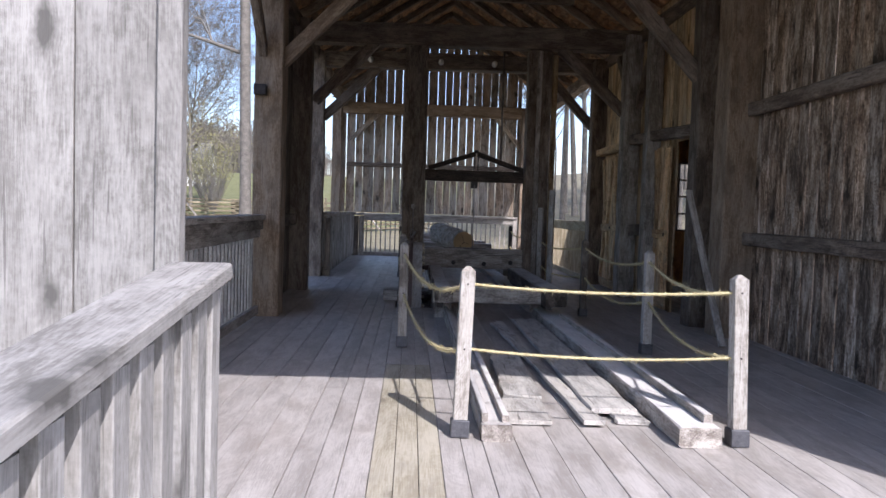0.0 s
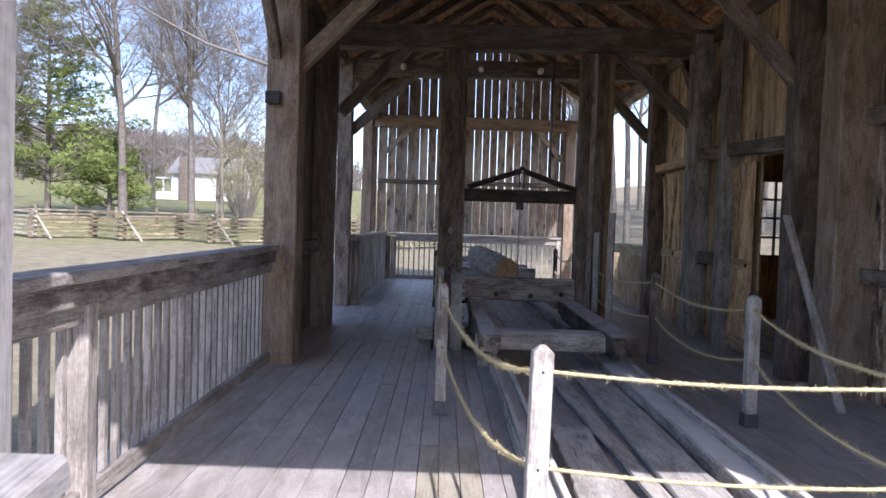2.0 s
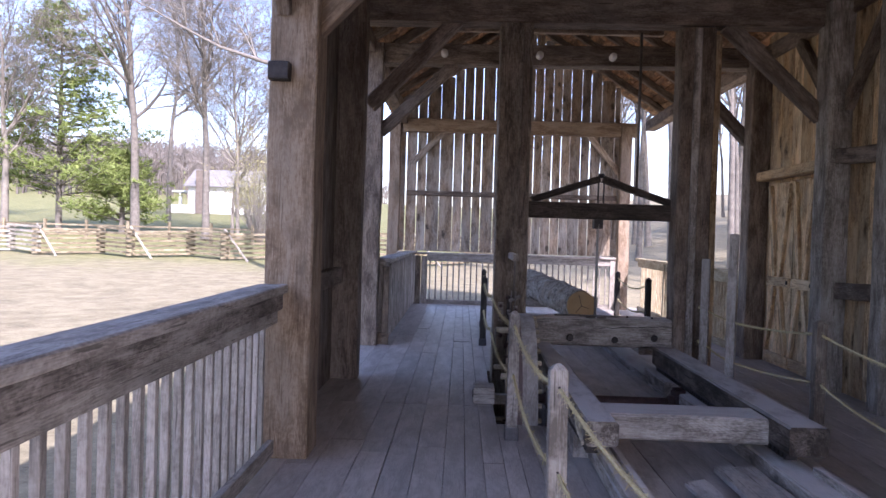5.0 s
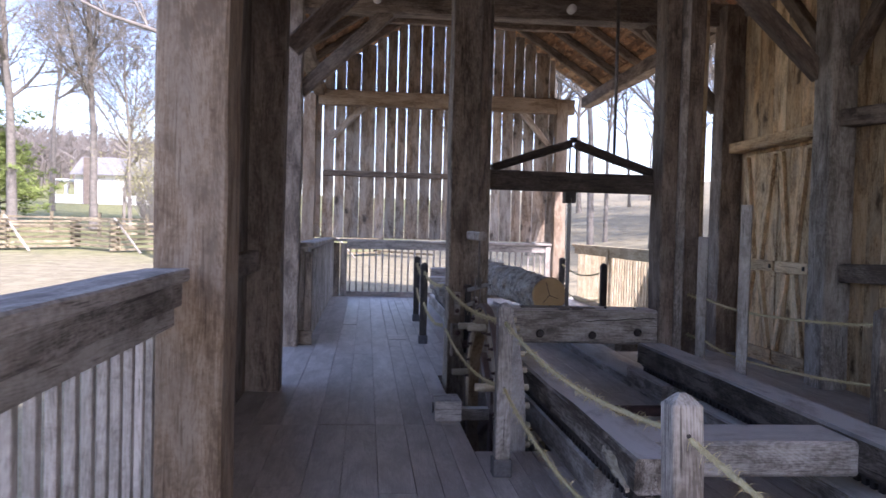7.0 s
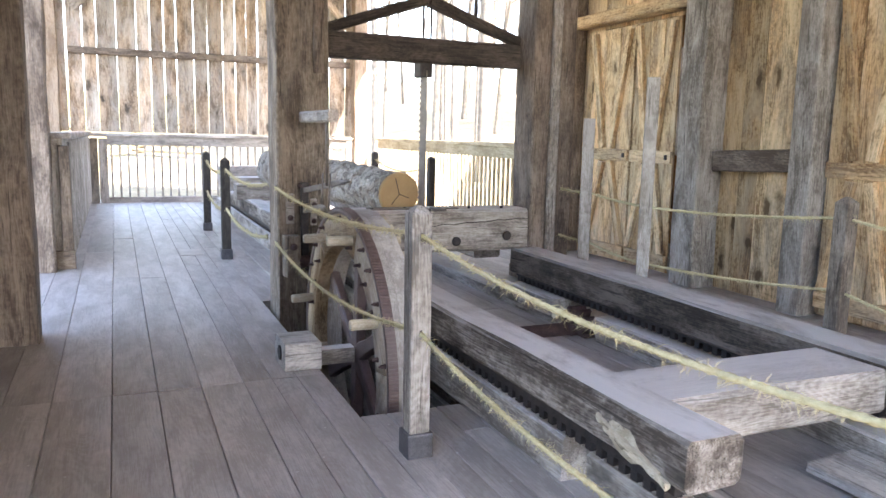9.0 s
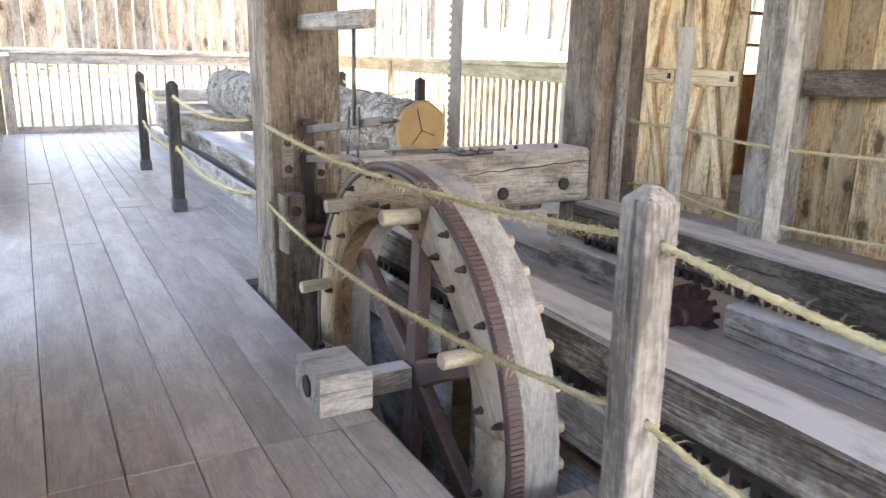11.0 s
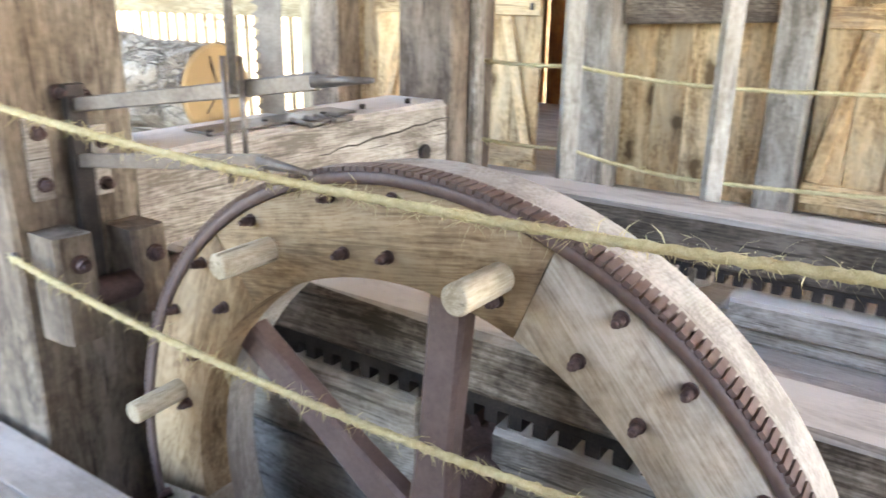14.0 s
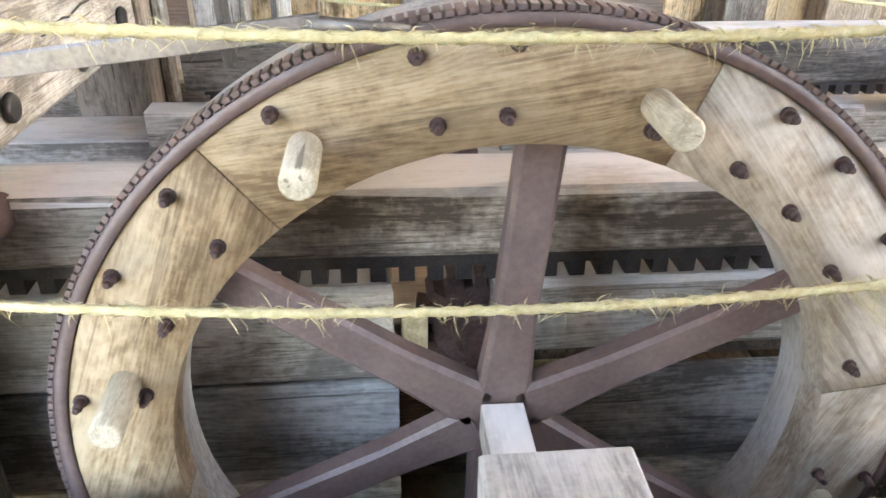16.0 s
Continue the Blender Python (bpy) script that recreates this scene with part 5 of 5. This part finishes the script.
tagged(part("ground", gb, M_GROUND), "trodden straw-coloured dirt and spring grass", "ground", kind="structure")


# trees
def tube(bm, p0, p1, r0, r1, n):
    d = (p1 - p0).normalized()
    s = d.orthogonal().normalized()
    u = d.cross(s)
    a = [bm.verts.new(p0 + (s * math.cos(2 * math.pi * k / n) + u * math.sin(2 * math.pi * k / n)) * r0) for k in range(n)]
    b = [bm.verts.new(p1 + (s * math.cos(2 * math.pi * k / n) + u * math.sin(2 * math.pi * k / n)) * r1) for k in range(n)]
    for k in range(n):
        bm.faces.new((a[k], a[(k + 1) % n], b[(k + 1) % n], b[k])).smooth = True


def limb(wood_bm, twig_bm, rnd, p, d, length, r, level, droop=0.0, deepest=4):
    """A bent, tapering limb that forks into smaller ones."""
    n = 8 if level == 0 else 5 if level == 1 else 3
    q, seg = p.copy(), length / n
    for i in range(n):
        ra, rb = r * (1 - 0.75 * i / n), r * (1 - 0.75 * (i + 1) / n)
        e = q + d * seg
        bm = wood_bm if level < 2 else twig_bm
        tube(bm, q, e, ra, rb, 7 if level == 0 else 5 if level == 1 else 3)
        if level < deepest and (i > 0 or level > 0):
            for _ in range(3 if level == 0 else 2):
                if level == 0 and i < 1:
                    continue
                side = d.orthogonal().normalized()
                side.rotate(Matrix.Rotation(rnd.uniform(0, 6.28), 3, d))
                nd = (d * rnd.uniform(0.55, 0.9) + side * rnd.uniform(0.55, 0.95)).normalized()
                nd.z += 0.12 - droop
                limb(wood_bm, twig_bm, rnd, e.copy(), nd.normalized(), length * rnd.uniform(0.36, 0.56), max(rb * 0.6, 0.011), level + 1, droop, deepest)
        d = (d + Vector((rnd.uniform(-1, 1), rnd.uniform(-1, 1), rnd.uniform(-0.2, 0.5) - droop)) * (0.10 if level == 0 else 0.22)).normalized()
        q = e


def bare_tree(x, y, height, r, seed, label, bark=None, first=0.25, droop=0.0, deepest=4, reach=None):
    rnd = random.Random(seed)
    z = ground_z(x, y) - 0.1
    t = thing("bare_tree", x, y, z, label, "tree", "bare trees")
    w, tw = bmesh.new(), bmesh.new()
    d = Vector((rnd.uniform(-0.05, 0.05), rnd.uniform(-0.05, 0.05), 1)).normalized()
    base = Vector((0, 0, 0))
    low = base + d * height * first
    tube(w, base - d * 0.1, base + d * height * first * 0.2, r * 1.35, r, 9)
    tube(w, base + d * height * first * 0.2, low, r, r * 0.88, 9)
    limb(w, tw, rnd, low, d, height * (1 - first), r * 0.88, 0, droop, deepest)
    if reach:
        limb(w, tw, rnd, Vector((0, 0, reach[0])), Vector(reach[1:4]).normalized(), reach[4], 0.085, 1, droop, deepest)
    part("trunk", w, bark or M_TREE, t, WORLD[t])
    part("crown", tw, M_TWIG, t, WORLD[t], "fine bare twigs")
    return t


bare_tree(-20.7, 50, 20, 0.3, 3, "tall bare grey-trunked tree beyond the fence", first=0.16)
bare_tree(-16.3, 50, 19, 0.24, 8, "tall slender bare tree beyond the fence", first=0.2)
bare_tree(-27.4, 47.5, 12, 0.24, 12, "pale branching bare tree beside a pine", M_TWIG, first=0.2)
bare_tree(-14.6, 51, 13, 0.13, 21, "thin bare tree near the house", M_TWIG, first=0.15)
bare_tree(-15.9, 54, 11, 0.12, 27, "thin pale bare tree near the house", M_TWIG, first=0.1)
bare_tree(-39.5, 62, 17, 0.24, 31, "bare tree on the far lawn", first=0.3)
bare_tree(-26.5, 70, 18, 0.22, 35, "bare tree on the far lawn", first=0.35)

bare_tree(-6.46, 30, 17, 0.22, 41, "thick pale bare tree close behind the mill yard", M_TREE, first=0.55, deepest=3, reach=(7.2, -1.0, 0.1, 0.33, 7.5))

# woods on the slope behind the far openings
wood_rng = random.Random(11)
models = [bare_tree(14 + 3 * k, 26 + 5 * k, 15 + k, 0.16 + 0.02 * k, 50 + k, "tall bare tree on the wooded slope", first=0.3, deepest=3) for k in range(4)]
models += [bare_tree(9 + 4 * k, 30 + 6 * k, 13 + k, 0.1 + 0.02 * k, 60 + k, "slender bare tree on the wooded slope", first=0.25, deepest=2) for k in range(3)]
for k in range(54):
    x = wood_rng.uniform(6, 36)
    y = wood_rng.uniform(24, 80)
    copy_thing(models[k % 4 if k < 28 else 4 + k % 3], Matrix.Translation((x, y, ground_z(x, y) - 0.1)) @ Matrix.Rotation(wood_rng.uniform(0, 6.28), 4, "Z"))


def pine(x, y, height, spread, seed):
    rnd = random.Random(seed)
    z = ground_z(x, y) - 0.1
    t = thing("pine_tree", x, y, z, "bushy green white pine beyond the fence", "tree", "pines")
    w, c = bmesh.new(), bmesh.new()
    tube(w, Vector((0, 0, 0)), Vector((0, 0, height * 0.5)), 0.22, 0.15, 8)
    tube(w, Vector((0, 0, height * 0.5)), Vector((0, 0, height)), 0.15, 0.02, 6)
    zz = height * 0.17
    while zz < height:
        f = (zz / height)
        reach = spread * (1 - f) ** 0.6 * rnd.uniform(0.75, 1.1) + 0.3
        for k in range(rnd.randint(7, 9)):
            a = rnd.uniform(0, 6.28)
            d = Vector((math.cos(a), math.sin(a), rnd.uniform(0.0, 0.4)))
            tip = Vector((0, 0, zz)) + d * reach * rnd.uniform(0.6, 1.1)
            tube(w, Vector((0, 0, zz)), tip, 0.045, 0.012, 4)
            for _ in range(int(16 + 24 * (1 - f))):
                u = rnd.uniform(0.3, 1.05)
                o = Vector((0, 0, zz)).lerp(tip, u) + Vector((rnd.gauss(0, 0.28), rnd.gauss(0, 0.28), rnd.gauss(0.05, 0.16)))
                for _n in range(7):
                    n_d = Vector((rnd.uniform(-1, 1), rnd.uniform(-1, 1), rnd.uniform(-0.3, 1))).normalized() * rnd.uniform(0.22, 0.4)
                    wd = n_d.orthogonal().normalized() * 0.03
                    c.faces.new([c.verts.new(q) for q in (o - wd, o + wd, o + n_d)])
        zz += rnd.uniform(0.4, 0.6)
    part("trunk", w, M_TREE, t, WORLD[t])
    part("crown", c, M_PINE, t, WORLD[t], "soft green needle clumps")


pine(-26.6, 52, 15.0, 8.0, 5)
pine(-22.9, 53, 5.4, 3.6, 6)


# white marker on the yard
marker = thing("yard_marker", -3.6, 26, 0, "small white capped post standing in the yard", "marker post")
MZ = ground_z(-3.6, 26.0)
part("stem", rod(0.06, 0.5, 12), M_WHITE, marker, axis_pose((-3.6, 26, MZ - 0.1), (-3.6, 26, MZ + 0.4)))
part("cap", rod(0.14, 0.1, 16, 0.02), M_WHITE, marker, axis_pose((-3.6, 26, MZ + 0.36), (-3.6, 26, MZ + 0.46)))

# zigzag split-rail fence
fence = thing("rail_fence", -14, 36, 0.6, "zigzag split-rail fence of weathered wood with leaning props", "fence")
fr = random.Random(9)
verts = [(-27 + 2.05 * k, 36.6 + (0.7 if k % 2 else -0.7)) for k in range(15)]
for k in range(14):
    (xa, ya), (xb, yb) = verts[k], verts[k + 1]
    d = (Vector((xb, yb, 0)) - Vector((xa, ya, 0))).normalized() * 0.22
    for j in range(6):
        z = 0.12 + 0.2 * j + (0.09 if k % 2 else 0)
        ga, gc = ground_z(xa, ya), ground_z(xb, yb)
        # the left panels get the paler wood, as if brightly lit
        piece("rail", (xa - d.x, ya - d.y, ga + z + fr.uniform(-0.02, 0.02)), (xb + d.x, yb + d.y, gc + z + fr.uniform(-0.02, 0.02)), 0.1, 0.09, M_FENCE if k > 3 else M_FENCE2, fence)
    if k % 2 == 0 and k > 3:
        beam("prop", (xa + 1.1, ya - 0.5, ground_z(xa, ya)), (xa - 0.1, ya + 0.1, ground_z(xa, ya) + 1.35), 0.08, 0.07, M_FENCE2, fence, jit=0.004)
lawn = thing("lawn_fence", -15, 47, 1.2, "low post-and-rail fence across the lawn", "fence")
for k in range(15):
    x = -34 + 2.4 * k
    zb = ground_z(x, 46.5)
    piece("fence_post", (x, 46.5, zb - 0.1), (x, 46.5, zb + 1.15), 0.14, 0.14, M_FENCE, lawn, up=(0, 1, 0))
    if k < 14:
        for z in (0.45, 0.85):
            piece("rail", (x, 46.5, zb + z), (x + 2.4, 46.5, ground_z(x + 2.4, 46.5) + z), 0.06, 0.1, M_FENCE, lawn)

# white house on the rise
HX, HY = -30.6, 86.0
HZ = ground_z(HX, HY)
house = thing("house", HX, HY, HZ, "low white clapboard house with a grey roof and side porch", "house")
HW, HD, HH = 7.2, 6.0, 3.0
part("wall", box(0, HW, 0, HD, -0.3, HH), M_WHITE, house, Matrix.Translation((HX, HY, HZ)))
for k in range(9):
    piece("clapboard", (HX - 0.02, HY - 0.012, HZ + 0.2 + 0.32 * k), (HX + HW + 0.02, HY - 0.012, HZ + 0.2 + 0.32 * k), 0.03, 0.3, M_WHITE, house)
rb = bmesh.new()
for a, c in (((-0.4, -0.5, HH - 0.1), (HW + 0.4, HD / 2, HH + 1.9)), ((-0.4, HD + 0.5, HH - 0.1), (HW + 0.4, HD / 2, HH + 1.9))):
    lo = [rb.verts.new(q) for q in ((a[0], a[1], a[2]), (c[0], a[1], a[2]), (c[0], c[1], c[2]), (a[0], c[1], c[2]))]
    hi = [rb.verts.new(v.co + Vector((0, 0, 0.12))) for v in lo]
    rb.faces.new(lo)
    rb.faces.new(hi[::-1])
    for k in range(4):
        rb.faces.new((lo[k], hi[k], hi[(k + 1) % 4], lo[(k + 1) % 4]))
bmesh.ops.recalc_face_normals(rb, faces=rb.faces)
part("roof", rb, M_SHINGLE, house, Matrix.Translation((HX, HY, HZ)))
gab = bmesh.new()
for x in (0.0, HW):
    gab.faces.new([gab.verts.new((x, y, z)) for y, z in ((0, HH), (HD, HH), (HD / 2, HH + 1.85))])
part("gable", gab, M_WHITE, house, Matrix.Translation((HX, HY, HZ)))
part("chimney", box(1.0, 1.9, -0.6, 0.0, -0.3, 4.7), M_BRICK, house, Matrix.Translation((HX, HY, HZ)), "brown brick chimney")
part("porch_roof", box(-2.4, 0.0, 0.3, 4.0, 2.35, 2.5), M_WHITE, house, Matrix.Translation((HX, HY, HZ)))
part("porch_floor", box(-2.3, 0.0, 0.4, 4.0, -0.3, 0.15), M_WHITE, house, Matrix.Translation((HX, HY, HZ)))
for x, y in ((-2.2, 0.5), (-2.2, 3.8), (-1.1, 0.5)):
    piece("porch_post", (HX + x, HY + y, HZ), (HX + x, HY + y, HZ + 2.36), 0.16, 0.16, M_WHITE, house, up=(0, 1, 0))
part("porch_rail", box(-2.2, 0.0, 0.47, 0.53, 0.15, 0.9), M_WHITE, house, Matrix.Translation((HX, HY, HZ)))
part("window", box(5.0, 6.0, -0.05, 0.0, 1.0, 2.3), M_DARKGLASS, house, Matrix.Translation((HX, HY, HZ)))


# shrubs by the house and far woods
def shrub(x, y, h, seed, material):
    rnd = random.Random(seed)
    t = thing("shrub", x, y, ground_z(x, y), "pale budding spring shrub", "shrub", "shrubs")
    tw, lf = bmesh.new(), bmesh.new()
    for _ in range(26):
        a, q = rnd.uniform(0, 6.28), rnd.uniform(0.15, 0.7)
        tip = Vector((math.cos(a) * q * h * 0.6, math.sin(a) * q * h * 0.6, h * rnd.uniform(0.6, 1.0)))
        tube(tw, Vector((0, 0, 0)), tip, 0.025, 0.006, 3)
        for _n in range(34):
            o = tip * rnd.uniform(0.4, 1.0) + Vector((rnd.gauss(0, 0.2), rnd.gauss(0, 0.2), rnd.gauss(0, 0.2)))
            d = Vector((rnd.uniform(-1, 1), rnd.uniform(-1, 1), rnd.uniform(-1, 1))).normalized() * 0.08
            w = d.orthogonal().normalized() * 0.04
            lf.faces.new([lf.verts.new(v) for v in (o - w, o + w, o + d)])
    tagged(part("stem_tangle", tw, M_TWIG, t, WORLD[t]), kind="stuff")
    tagged(part("leaves", lf, material, t, WORLD[t]), kind="stuff")


for k, (x, y, h) in enumerate(((-23.5, 80, 4.0), (-21.8, 78, 4.5), (-19.8, 74, 3.5), (-17.0, 62, 4.5), (-15.0, 60, 5), (-11.8, 46, 7.0), (-12.8, 49, 7.5), (-13.9, 53, 7.0))):
    shrub(x, y, h, 70 + k, M_BUD)
woods = bmesh.new()
wr = random.Random(15)
for _ in range(2600):
    x, y = wr.uniform(-220, -25), wr.uniform(130, 300)
    z = ground_z(x, y)
    h = wr.uniform(7, 12)
    p = Vector((x, y, z - 1))
    tube(woods, p, p + Vector((wr.uniform(-1, 1), 0, h)), 0.25, 0.05, 3)
    for _n in range(7):
        q = p + Vector((0, 0, h * wr.uniform(0.4, 0.95)))
        tube(woods, q, q + Vector((wr.uniform(-3, 3), wr.uniform(-2, 2), wr.uniform(0.8, 3.5))), 0.12, 0.03, 3)
tagged(part("far_woods", woods, M_FARWOOD), "hazy brown leafless woods on the far hill", "woods", kind="stuff")
